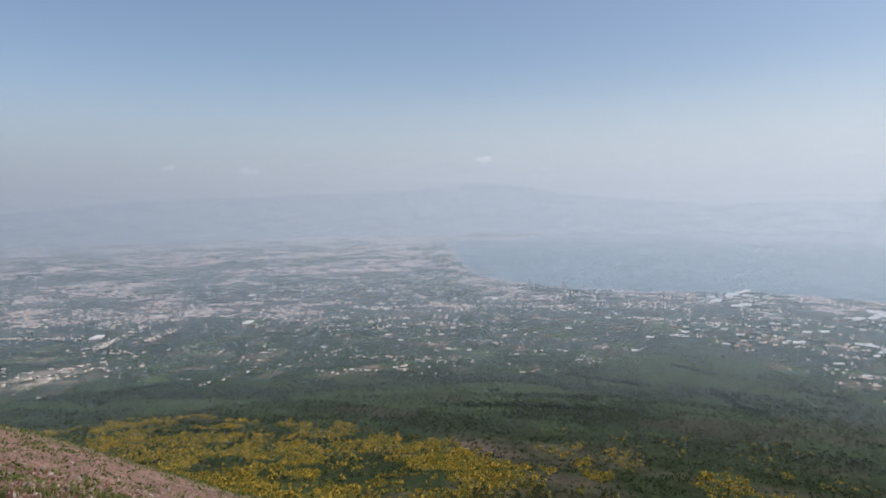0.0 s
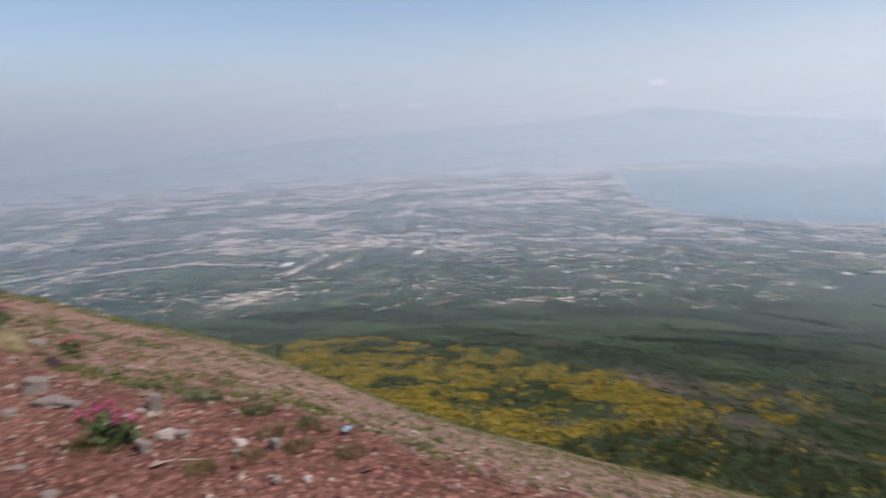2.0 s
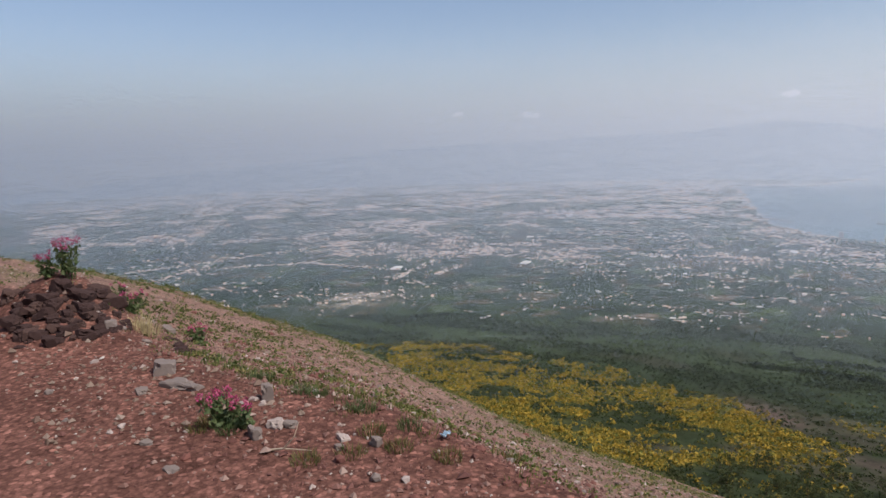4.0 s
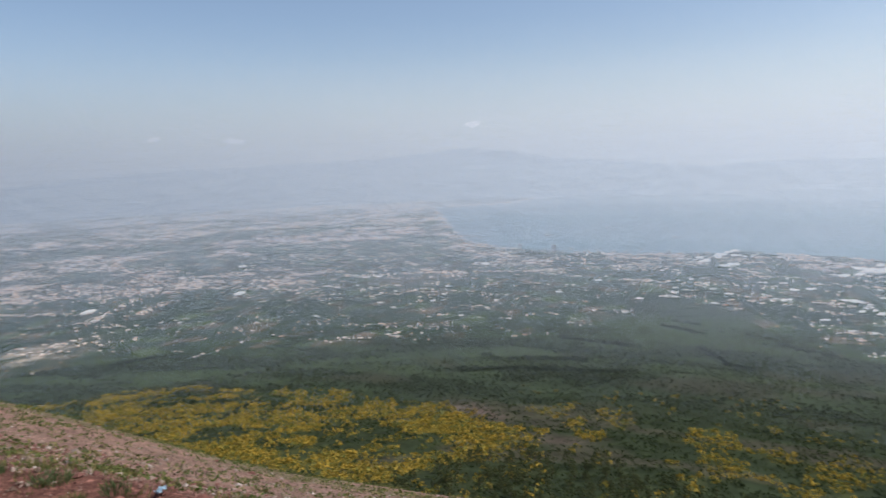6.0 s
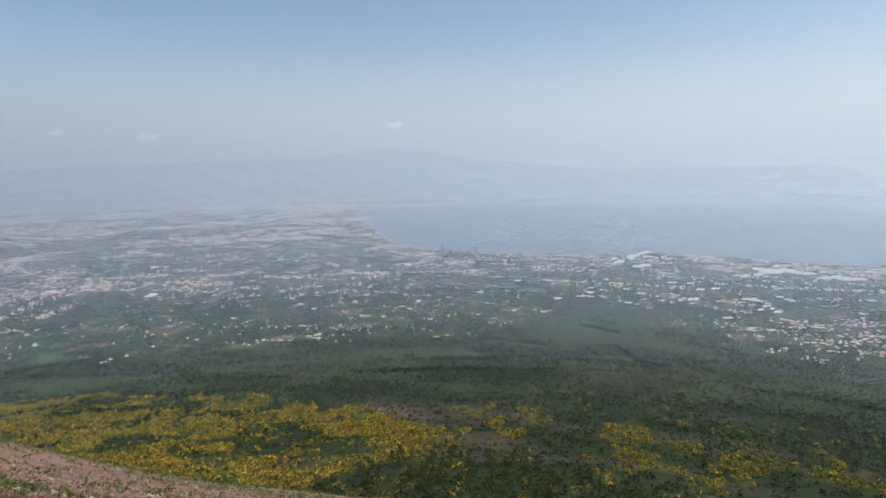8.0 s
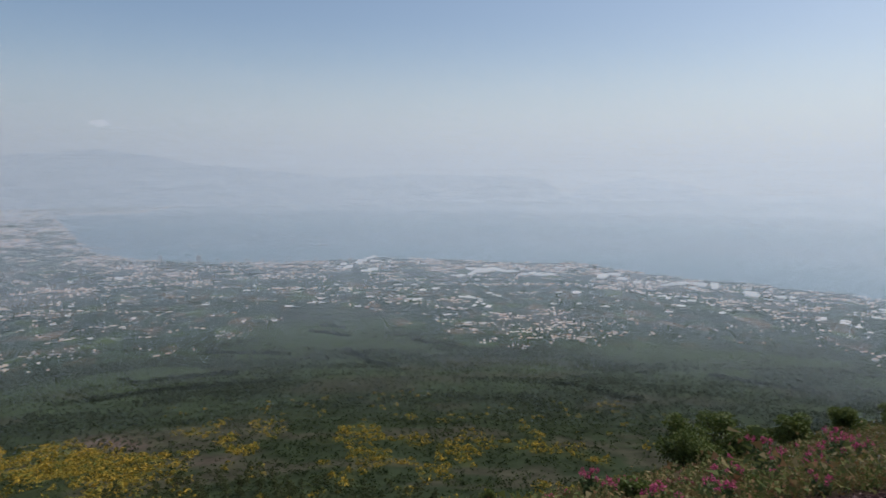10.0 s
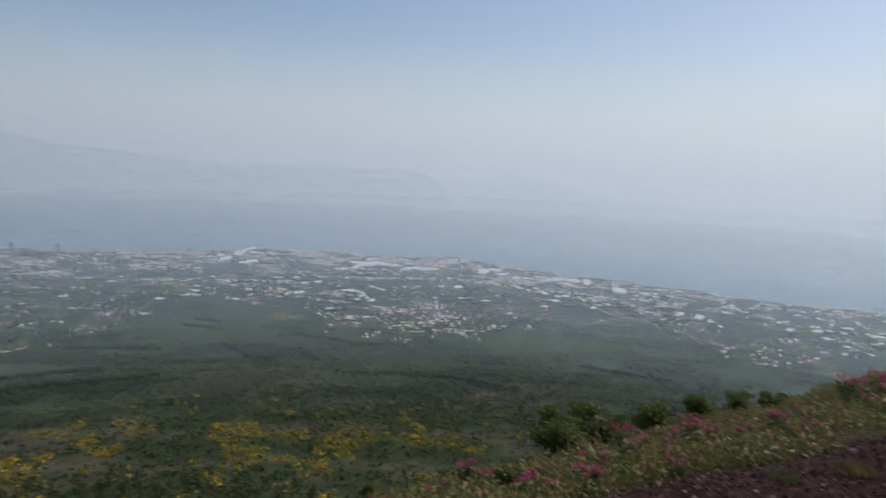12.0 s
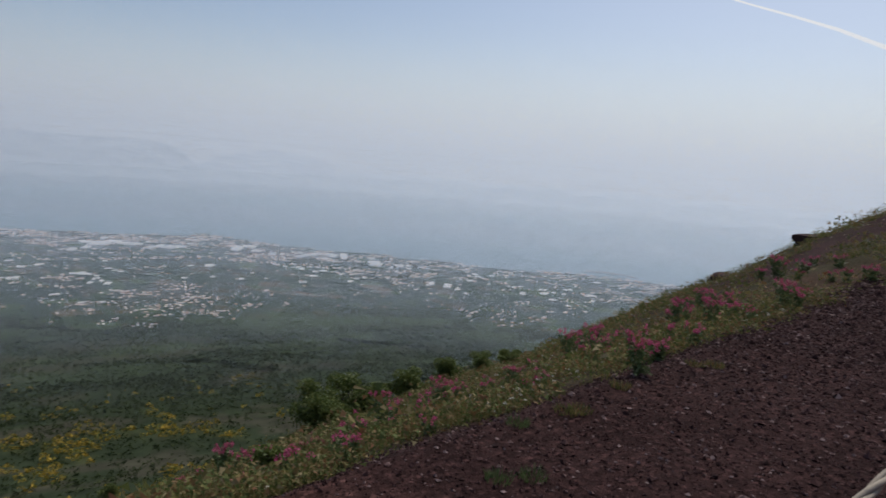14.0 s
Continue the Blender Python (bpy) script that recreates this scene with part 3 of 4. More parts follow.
# villages and towns over the plain
az, r, x, y, z, el = scatter(420000, -78, 75, 560, 3500)
amount = settled(az, el, x, y) * town(az, el, x, y) ** 2.2 * 1.15 * (r < coast_r(az) - 4) * np.clip(1300 / r, 0.75, 1.2) * 1.3 * (0.06 + 1.7 * smooth(0.47, 0.57, fbm(x / 32 + 33, y / 26, 4)))
x, y, z, r = keep_of(rng.random(len(x)) < amount, x, y, z, r)
n = len(x)
w, d = (rng.gamma(4, 0.5, n) + 1.0) * (0.75 + 1.1 * smooth(700, 2400, r)), rng.uniform(1.4, 3.4, n)
h = rng.uniform(0.45, 1.0, n) + 1.3 * (rng.random(n) < 0.07)
w = np.where(rng.random(n) < 0.18, w * 2.3, w)
turn = np.where(rng.random(n) < 0.8, -0.1 + 0.6 * value_noise(x / 150, y / 150), rng.uniform(0, 3.1, n))
v, f = boxes(x, y, z, w, d, h, turn, rng.choice([0.08, 0.45], n))
tagged(array_thing("town_houses", v, f, HOUSES), "pale rendered houses packed over the coastal plain", "houses", kind="stuff")

# a pale line of houses on the far shore of the bay
n = 620
az = rng.uniform(-20.8, -9.5, n)
r = 2870 * (1 + 0.3 * smooth(-17, -9, az)) + rng.gamma(1.5, 22, n)
x, y = r * np.sin(np.radians(az)), r * np.cos(np.radians(az))
v, f = boxes(x, y, ground_at(x, y), rng.uniform(4, 12, n), rng.uniform(2, 5, n), rng.uniform(1.2, 3.5, n), np.radians(-az) + rng.normal(0, 0.2, n), np.full(n, 0.3))
tagged(array_thing("shore_houses", v, f, HOUSES), "pale line of buildings along the far shore", "houses", kind="stuff")

# houses strung along the straight roads of the plain
road_x, road_y, road_z = [], [], []
for legs in ROAD_LEGS:
    ends = [spot(*leg) for leg in legs]
    for (x0, y0, _), (x1, y1, _) in zip(ends, ends[1:]):
        count = int(math.hypot(x1 - x0, y1 - y0) / 3.2)
        t = rng.random(count)
        road_x.append(x0 + (x1 - x0) * t + rng.normal(0, 6.0, count))
        road_y.append(y0 + (y1 - y0) * t + rng.normal(0, 6.0, count))
x, y = np.concatenate(road_x), np.concatenate(road_y)
n = len(x)
v, f = boxes(x, y, ground_at(x, y), rng.uniform(1.6, 4.5, n), rng.uniform(1.3, 2.6, n), rng.uniform(0.9, 1.9, n), rng.uniform(0, 3.1, n), rng.choice([0.08, 0.45], n))
tagged(array_thing("roadside_houses", v, f, HOUSES), "pale houses strung along straight roads on the plain", "houses", kind="stuff")

# long white greenhouses and sheds
az, r, x, y, z, el = scatter(30000, -78, 75, 700, 2600)
amount = settled(az, el, x, y) * (r < coast_r(az) - 12) * (0.04 + 0.75 * smooth(0.56, 0.66, fbm(x / 45 + 90, y / 45 + 31, 3)) * (az > -4) * smooth(-13.5, -11, el)) * 0.3
x, y, z = keep_of(rng.random(len(x)) < amount, x, y, z)
n = len(x)
v, f = boxes(x, y, z, rng.uniform(3.5, 11, n), rng.uniform(2.5, 6, n), rng.uniform(0.8, 1.3, n), rng.normal(0.2, 0.3, n), np.full(n, 0.5))
tagged(array_thing("greenhouses", v, f, GLASSHOUSE), "long white plastic greenhouses among the fields", "greenhouses", kind="stuff")

# ---- lava rubble, plants and the trail's edge ----
def flank_spot(az, el):
    """Where a line of sight first meets the near flank or the trail."""
    rr = np.geomspace(0.8, 42, 900)
    t = (relief(np.full_like(rr, az), rr) - EYE) / rr
    hit = np.nonzero(t >= math.tan(radians(el)))[0]
    r = rr[hit[0]] if len(hit) else 40.0
    return Vector((r * math.sin(radians(az)), r * math.cos(radians(az)), float(relief(az, r))))


def stone_bmesh(w, d, h, seed, cuts=2, rough=0.22):
    bm = bmesh.new()
    bmesh.ops.create_icosphere(bm, subdivisions=cuts, radius=0.5)
    off = Vector((seed * 3.1, seed * 1.7, seed * 0.9))
    for v in bm.verts:
        k = 1 + rough * 2 * (noise.noise(v.co * 2.1 + off)) + rough * 0.9 * noise.noise(v.co * 6 + off) + (rough * 0.5 * noise.noise(v.co * 17 + off) if cuts > 2 else 0)
        c = v.co * k
        c = Vector((max(-0.40, min(0.40, c.x)), max(-0.40, min(0.40, c.y)), max(-0.3, min(0.42, c.z))))
        v.co = Vector((c.x * w * 1.2, c.y * d * 1.2, (c.z + 0.22) * h * 1.3))
    return bm


LAVA = plain("dark_lava", (0.05, 0.03, 0.027), 0.95, 30.0, 0.6, 0.15, 0.012)
BROWN_LAVA = plain("brown_lava", (0.075, 0.046, 0.039), 0.95, 26.0, 0.6, 0.15, 0.012)
GREY_STONE = plain("grey_stone", (0.2, 0.165, 0.145), 0.9, 22.0, 0.35, 0.2, 0.006)
PALE_STONE = plain("pale_stone", (0.38, 0.32, 0.285), 0.9, 25.0, 0.3, 0.2, 0.005)
RED_STONE = plain("red_scoria", (0.17, 0.075, 0.06), 0.95, 35.0, 0.5, 0.15, 0.008)
PEBBLES = islands("scoria_pebbles", [(0.0, (0.10, 0.045, 0.038)), (0.45, (0.17, 0.08, 0.065)), (0.8, (0.22, 0.13, 0.105)), (0.95, (0.3, 0.22, 0.18)), (1.0, (0.42, 0.37, 0.33))], 0.9, 0.2)
RUBBLE = islands("buff_rubble", [(0.0, (0.13, 0.085, 0.065)), (0.5, (0.2, 0.145, 0.11)), (0.93, (0.27, 0.21, 0.17)), (1.0, (0.45, 0.4, 0.36))], 0.9, 0.2)
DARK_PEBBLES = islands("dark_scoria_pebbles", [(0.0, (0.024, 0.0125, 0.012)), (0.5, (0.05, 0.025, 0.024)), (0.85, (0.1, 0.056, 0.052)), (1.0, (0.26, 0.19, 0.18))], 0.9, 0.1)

# dark lava rocks heaped up beside the trail
random.seed(5)
HEAP = [(a, e) for e in np.arange(-9.5, -13.6, -0.6) for a in np.arange(-79.5, -73.4 + (-9.0 - e) * 0.32, 0.72)] + [(-69.3, -14.2), (-68.8, -14.9), (-68.4, -15.1), (-67.9, -15.5), (-68.9, -14.5), (-70.6, -9.9)]
for k, (a, e) in enumerate(HEAP):
    s = random.choice((0.07, 0.09, 0.11, 0.13, 0.16))
    at = flank_spot(a + random.uniform(-0.4, 0.4), e - 0.5 + random.uniform(-0.25, 0.25))
    ob = part("lava_rock", stone_bmesh(s * random.uniform(1.1, 1.7), s, s * random.uniform(0.5, 0.9), k + 2.3, 3, 0.36), random.choice((LAVA, LAVA, BROWN_LAVA)), None, "", False)
    ob.matrix_world = Matrix.Translation(at + Vector((0, 0, -0.02))) @ pose(0, 0, 0, random.uniform(-20, 20), random.uniform(-20, 20), random.uniform(0, 360))
    tagged(ob, "dark reddish-brown lava rock in a heap beside the trail", "rock", "heaped lava rocks")

# single stones lying on the trail's edge
STONES = [(-69.7, -17.1, 0.36, 0.2, 0.14, 1), (-68.6, -18.6, 0.42, 0.16, 0.09, 1), (-73.3, -13.2, 0.2, 0.14, 0.12, 1), (-69.2, -14.0, 0.22, 0.14, 0.09, 1), (-61.7, -20.4, 0.14, 0.1, 0.17, 1), (-62.2, -20.9, 0.07, 0.06, 0.05, 0), (-62.9, -20.4, 0.08, 0.06, 0.05, 0), (-61.2, -22.8, 0.12, 0.09, 0.09, 0),
          (-60.0, -22.9, 0.1, 0.08, 0.07, 1), (-63.0, -23.3, 0.14, 0.09, 0.12, 1), (-52.6, -25.0, 0.1, 0.08, 0.09, 1), (-55.4, -24.3, 0.11, 0.08, 0.05, 0), (-55.9, -25.0, 0.07, 0.06, 0.05, 1), (-71.6, -18.5, 0.15, 0.1, 0.07, 1), (-71.6, -22.4, 0.1, 0.07, 0.05, 1), (-70.0, -24.6, 0.13, 0.08, 0.04, 1)]
for k, (a, e, w, d, h, kind) in enumerate(STONES):
    ob = part("stone", stone_bmesh(w * 0.8, d * 0.8, h * 0.8, k * 1.3 + 40, 3, 0.34), (PALE_STONE, GREY_STONE, RED_STONE)[kind])
    ob.matrix_world = Matrix.Translation(flank_spot(a, e) + Vector((0, 0, -0.012))) @ pose(0, 0, 0, random.uniform(-8, 8), random.uniform(-8, 8), random.uniform(-40, 40))
    tagged(ob, ("pale whitish stone lying on red scoria", "grey angular stone lying on red scoria", "reddish scoria stone lying on the trail")[kind], "stone", "stones by the trail")
loose = [part("stone", stone_bmesh(0.06, 0.05, 0.04, 70 + k, 1, 0.3), (PALE_STONE, RED_STONE, RED_STONE, GREY_STONE, RED_STONE)[k]) for k in range(5)]
for k, ob in enumerate(loose):
    tagged(ob, "small weathered stone lying loose on the scoria", "stone", "stones by the trail")
    ob.matrix_world = pose(-1.6 - 0.3 * k, 1.9, 0.0)
for k in range(230):
    x = -9.5 * random.random() ** 1.2 - 0.4
    y = random.uniform(0.9, 3.2 + 0.3 * abs(x))
    s = random.uniform(0.3, 1.0) * (1 + 0.04 * abs(x))
    copy_thing(loose[k % 5], Matrix.Translation((x, y, float(ground_at(x, y)) - 0.006 * s)) @ pose(0, 0, 0, random.uniform(-25, 25), random.uniform(-25, 25), random.uniform(0, 360)) @ Matrix.Scale(s, 4))
for k in range(46):
    a, r = random.uniform(-74, -20), random.uniform(11, 40)
    s = random.uniform(1.0, 2.6)
    x, y = r * math.sin(radians(a)), r * math.cos(radians(a))
    copy_thing(loose[k % 2], Matrix.Translation((x, y, float(ground_at(x, y)) - 0.01 * s)) @ pose(0, 0, 0, 0, 0, random.uniform(0, 360)) @ Matrix.Scale(s, 4))


def pebble_cover(x, y, size, mat, name, label):
    """Many small angular pieces of scoria, half sunk into the ground."""
    n = len(x)
    z = ground_at(x, y)
    base = np.array([(1, 0, 0), (0, 1, 0), (-1, 0, 0), (0, -1, 0), (0, 0, 1.0), (0, 0, -0.6)])
    v = base[None] * rng.uniform(0.55, 1.3, (n, 6, 1)) + rng.normal(0, 0.16, (n, 6, 3))
    t = rng.uniform(0, 6.28, n)
    c, s = np.cos(t)[:, None], np.sin(t)[:, None]
    q = np.stack([v[..., 0] * c - v[..., 1] * s, v[..., 0] * s + v[..., 1] * c, v[..., 2] * 0.75 + 0.25], -1) * size[:, None, None]
    q = q + np.stack([x, y, z], -1)[:, None, :]
    tri = np.array([(0, 1, 4), (1, 2, 4), (2, 3, 4), (3, 0, 4), (1, 0, 5), (2, 1, 5), (3, 2, 5), (0, 3, 5)])
    f = (tri[None] + (np.arange(n) * 6)[:, None, None]).reshape(-1, 3)
    return tagged(array_thing(name, q.reshape(-1, 3), f, mat), label, "gravel", kind="stuff")


n = 15000
x = -rng.random(n) ** 1.3 * 10.5 + 0.8
y = rng.uniform(0.8, 3.4, n) + 0.25 * np.abs(x) * rng.random(n)
pebble_cover(x, y, rng.gamma(2.0, 0.0038, n) + 0.002, PEBBLES, "scoria_gravel", "loose red and buff scoria gravel on the trail")
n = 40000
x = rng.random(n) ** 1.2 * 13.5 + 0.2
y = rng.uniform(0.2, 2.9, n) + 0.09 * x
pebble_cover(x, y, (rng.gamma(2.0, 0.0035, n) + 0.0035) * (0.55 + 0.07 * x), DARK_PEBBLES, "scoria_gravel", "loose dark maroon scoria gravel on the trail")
n = 15000
a, r = rng.uniform(-80, 5, n), np.exp(rng.uniform(np.log(4), np.log(44), n))
pebble_cover(r * np.sin(np.radians(a)), r * np.cos(np.radians(a)), rng.gamma(2.0, 0.009, n) * (0.5 + r / 40), RUBBLE, "scoria_rubble", "buff and red scoria rubble on the open slope")

# ---- grass and herbs ----
GRASS = islands("grass_blades", [(0.0, (0.06, 0.1, 0.022)), (0.5, (0.11, 0.14, 0.035)), (0.8, (0.2, 0.18, 0.06)), (1.0, (0.3, 0.25, 0.11))], 0.7, 0.2, 0.3)
HERB = islands("mixed_herbs", [(0.0, (0.075, 0.105, 0.034)), (0.35, (0.13, 0.145, 0.047)), (0.6, (0.2, 0.175, 0.065)), (0.76, (0.2, 0.095, 0.048)), (0.92, (0.27, 0.215, 0.1)), (1.0, (0.35, 0.29, 0.16))], 0.75, 0.15, 0.3)
LEAF = islands("herb_leaves", [(0.0, (0.06, 0.1, 0.034)), (0.6, (0.1, 0.145, 0.052)), (1.0, (0.16, 0.19, 0.085))], 0.6, 0.3, 0.3)
PINK = islands("valerian_florets", [(0.0, (0.42, 0.05, 0.13)), (0.6, (0.52, 0.09, 0.2)), (1.0, (0.62, 0.18, 0.3))], 0.6, 0.2, 0.3)
STEM = plain("green_stem", (0.1, 0.13, 0.05), 0.7, 20, 0.2)
BARK = plain("bark", (0.09, 0.065, 0.045), 0.95, 12, 0.4, 0.1, 0.01)
STRAW = islands("dry_straw", [(0.0, (0.5, 0.4, 0.2)), (1.0, (0.62, 0.53, 0.32))], 0.8, 0.2, 0.2)
WHITE_BLOOM = islands("white_florets", [(0.0, (0.5, 0.48, 0.36)), (1.0, (0.62, 0.6, 0.52))], 0.7, 0.2, 0.2)


def blades(x, y, z, height, width, count, spread):
    """Tufts of upright, bending blades: two triangles each."""
    n = len(x)
    a = rng.uniform(0, 2 * np.pi, (n, count))
    rad = spread[:, None] * np.sqrt(rng.random((n, count)))
    bx, by = x[:, None] + rad * np.cos(a), y[:, None] + rad * np.sin(a)
    h = height[:, None] * rng.uniform(0.5, 1.1, (n, count))
    out = rng.uniform(0.15, 0.7, (n, count)) * h
    w = width[:, None] * rng.uniform(0.6, 1.3, (n, count))
    b = rng.uniform(0, 2 * np.pi, (n, count))
    dx, dy = np.cos(b) * w, np.sin(b) * w
    p0 = np.stack([bx - dx, by - dy, np.repeat((z - 0.01)[:, None], count, 1)], -1)
    p1 = np.stack([bx + dx, by + dy, np.repeat((z - 0.01)[:, None], count, 1)], -1)
    mid = np.stack([bx + np.cos(a) * out * 0.35, by + np.sin(a) * out * 0.35, z[:, None] + h * 0.6], -1)
    side = np.stack([dx, dy, np.zeros_like(dx)], -1) * 0.7
    tip = np.stack([bx + np.cos(a) * out, by + np.sin(a) * out, z[:, None] + h], -1)
    v = np.stack([p0, p1, mid + side, mid - side, tip], 2).reshape(-1, 3)
    m = n * count
    base = (np.arange(m) * 5)[:, None, None]
    f = (np.array([(0, 1, 2), (0, 2, 3), (3, 2, 4)])[None] + base).reshape(-1, 3)
    return v, f


# sparse tufts on the open slope and along the trail's lip
n = 7600
a, r = rng.uniform(-82, 6, n), np.exp(rng.uniform(np.log(3.2), np.log(42), n))
x, y = r * np.sin(np.radians(a)), r * np.cos(np.radians(a))
ok = (r > lip(a) * 1.08) & (rng.random(n) < 0.25 + 0.75 * smooth(0.4, 0.6, fbm(x / 6 + 8, y / 6, 3)))
x, y, r = keep_of(ok, x, y, r)
size = rng.uniform(0.03, 0.085, len(x)) * (0.6 + r / 13)
v, f = ragged_clumps(x, y, ground_at(x, y) - 0.01, size, size * rng.uniform(0.5, 0.9, len(x)), 16, 0.24)
tagged(array_thing("grass_tufts", v, f, GRASS), "small green and straw grass tufts dotted over the scree", "grass", kind="stuff")
n = 420
x = -rng.random(n) * 8.2 + 0.6
y = 2.5 + rng.normal(0.12, 0.16, n) - 0.1 * np.maximum(-x - 3.2, 0)
ok = rng.random(n) < 0.2 + 0.8 * smooth(0.42, 0.6, fbm(x * 0.9 + 3, x * 0, 2))
x, y = keep_of(ok, x, y)
v, f = blades(x, y, ground_at(x, y), rng.uniform(0.02, 0.05, len(x)), np.full(len(x), 0.003), 16, rng.uniform(0.03, 0.1, len(x)))
tagged(array_thing("grass_fringe", v, f, GRASS), "low green grass fringe along the trail's lip", "grass", kind="stuff")

# closed herb cover on the other flank
n = 21000
a, r = rng.uniform(8, 92, n), np.exp(rng.uniform(np.log(3.0), np.log(47), n))
x, y = r * np.sin(np.radians(a)), r * np.cos(np.radians(a))
ok = (r > lip(a) * (1.0 + 0.2 * (fbm(x / 1.5, y / 1.5, 3) - 0.3))) & (rng.random(n) < 0.12 + 0.88 * smooth(0.38, 0.54, fbm(x / 2.5 + 4, y / 2.5 + 1, 3)))
x, y, r = keep_of(ok, x, y, r)
size = rng.gamma(3, 0.03, len(x)) * (0.9 + r / 30) + 0.03
for close, leaves, leaf in ((r < 13, 46, 0.1), (r >= 13, 28, 0.13)):
    v, f = ragged_clumps(x[close], y[close], ground_at(x, y)[close] - 0.01, size[close], size[close] * rng.uniform(0.5, 1.2, close.sum()), leaves, leaf)
    tagged(array_thing("herbs", v, f, HERB), "olive, rusty and straw-coloured herbs over the slope", "herbs", kind="stuff")
x, y, r = keep_of(rng.random(len(x)) < 0.25, x, y, r)
v, f = blades(x, y, ground_at(x, y), rng.gamma(3, 0.022, len(x)) * (1 + r / 60), 0.003 + r * 0.0004, 10, rng.uniform(0.05, 0.2, len(x)))
tagged(array_thing("grass_tufts", v, f, GRASS), "thin dry grass standing among herbs on the slope", "grass", kind="stuff")


n = 2600
a, r = rng.uniform(14, 80, n), np.exp(rng.uniform(np.log(3.0), np.log(34), n))
x, y = r * np.sin(np.radians(a)), r * np.cos(np.radians(a))
ok = (r > lip(a) * 1.03) & (rng.random(n) < smooth(0.5, 0.64, fbm(x / 1.2 + 14, y / 1.2 + 31, 3)))
x, y, r = keep_of(ok, x, y, r)
size = rng.uniform(0.006, 0.014, len(x)) * (1 + r / 12)
v, f = ragged_clumps(x, y, ground_at(x, y) + rng.uniform(0.04, 0.14, len(x)), size, size, 8, 0.5)
tagged(array_thing("white_flowers", v, f, WHITE_BLOOM), "tiny white flowers scattered through the herbs", "flowers", kind="stuff")


def leaf_cloud(bm, centre, radii, count, size, up=0.3):
    for _ in range(count):
        d = Vector((random.gauss(0, 1), random.gauss(0, 1), random.gauss(0, 1))).normalized() * random.random() ** 0.4
        c = centre + Vector((d.x * radii[0], d.y * radii[1], d.z * radii[2]))
        u = Vector((random.gauss(0, 1), random.gauss(0, 1), random.gauss(up, 1))).normalized() * size * random.uniform(0.6, 1.3)
        w = u.cross(Vector((random.gauss(0, 1), random.gauss(0, 1), random.gauss(0, 1)))).normalized() * size * 0.35
        bm.faces.new([bm.verts.new(p) for p in (c - u * 0.5, c + w, c + u * 0.5, c - w)])


def stalk(bm, a, b, r0, r1, sides=5):
    axis = (b - a).normalized()
    side = axis.cross(Vector((0.3, 0.9, 0.1))).normalized()
    other = axis.cross(side)
    rings = [[bm.verts.new(p + (side * math.cos(6.2832 * i / sides) + other * math.sin(6.2832 * i / sides)) * q) for i in range(sides)] for p, q in ((a, r0), (b, r1))]
    for i in range(sides):
        bm.faces.new((rings[0][i], rings[0][(i + 1) % sides], rings[1][(i + 1) % sides], rings[1][i]))


def valerian(stems, height, spread, label):
    """Red valerian: leafy stalks that end in clusters of pink florets."""
    root = new("valerian")
    leaves = bmesh.new()
    for _ in range(stems):
        a = random.uniform(0, 6.28)
        foot = Vector((math.cos(a), math.sin(a), 0)) * spread * 0.3 * random.random()
        head = Vector((math.cos(a) * spread * random.uniform(0.2, 1), math.sin(a) * spread * random.uniform(0.2, 1), height * random.uniform(0.7, 1.1)))
        bm = bmesh.new()
        stalk(bm, foot, head, 0.005, 0.003)
        stem = part("stem", bm, STEM, root)
        florets = bmesh.new()
        leaf_cloud(florets, head, (0.036, 0.036, 0.05), 26, 0.026)
        part("flower_head", florets, PINK, stem, "cluster of small pink flowers")
        for k in (0.25, 0.45, 0.65, 0.8):
            leaf_cloud(leaves, foot.lerp(head, k), (0.05, 0.05, 0.04), 5, 0.06)
    leaf_cloud(leaves, Vector((0, 0, height * 0.22)), (spread * 0.7, spread * 0.7, height * 0.22), 36, 0.06)
    part("leaves", leaves, LEAF, root)
    return tagged(root, label, "flower", "red valerian plants")


def tuft_thing(height, spread, count, mat, label, name="grass_tuft"):
    n1 = np.zeros(1)
    v, f = blades(n1, n1, n1, n1 + height, n1 + 0.003, count, n1 + spread)
    return tagged(array_thing(name, v, f, mat), label, "grass", "tufts by the trail")


kinds = [valerian(7, 0.38, 0.2, "pink-flowering valerian on the scree"), valerian(11, 0.5, 0.26, "bushy valerian with many pink flower heads"), valerian(5, 0.26, 0.16, "small valerian with a few pink flower heads")]
PLANTS = [(-75.6, -9.0, 1, 0.85), (-77.0, -8.8, 0, 0.8), (-72.4, -10.9, 0, 0.9), (-71.0, -12.0, 0, 0.8), (-71.8, -12.2, 2, 0.9), (-66.9, -15.4, 2, 0.9), (-65.6, -22.0, 2, 0.9), (-64.0, -22.4, 2, 0.75), (-66.0, -20.8, 2, 0.55)]
PLANTS += [(20.0, -27.4, 1, 0.9), (24.0, -27.0, 1, 1.0), (25.6, -26.9, 0, 1.0), (29.8, -25.3, 0, 1.0), (34.2, -24.2, 0, 1.0), (36.6, -23.2, 1, 1.1), (38.6, -22.2, 0, 1.2), (42.2, -20.9, 0, 1.2), (44.6, -20.4, 0, 1.1), (49.2, -19.4, 0, 0.9), (51.6, -16.7, 1, 1.5), (53.2, -16.2, 1, 1.6),
           (54.4, -16.1, 0, 1.6), (57.2, -15.3, 0, 1.4), (57.6, -16.9, 1, 0.9), (62.6, -12.3, 1, 1.3), (67.6, -9.9, 1, 1.25), (68.4, -9.7, 0, 1.2), (69.0, -9.0, 2, 1.2), (72.8, -6.6, 0, 1.1), (46.8, -19.0, 0, 1.2), (60.0, -14.0, 0, 1.1), (33.0, -25.6, 2, 1.1)]
random.seed(77)
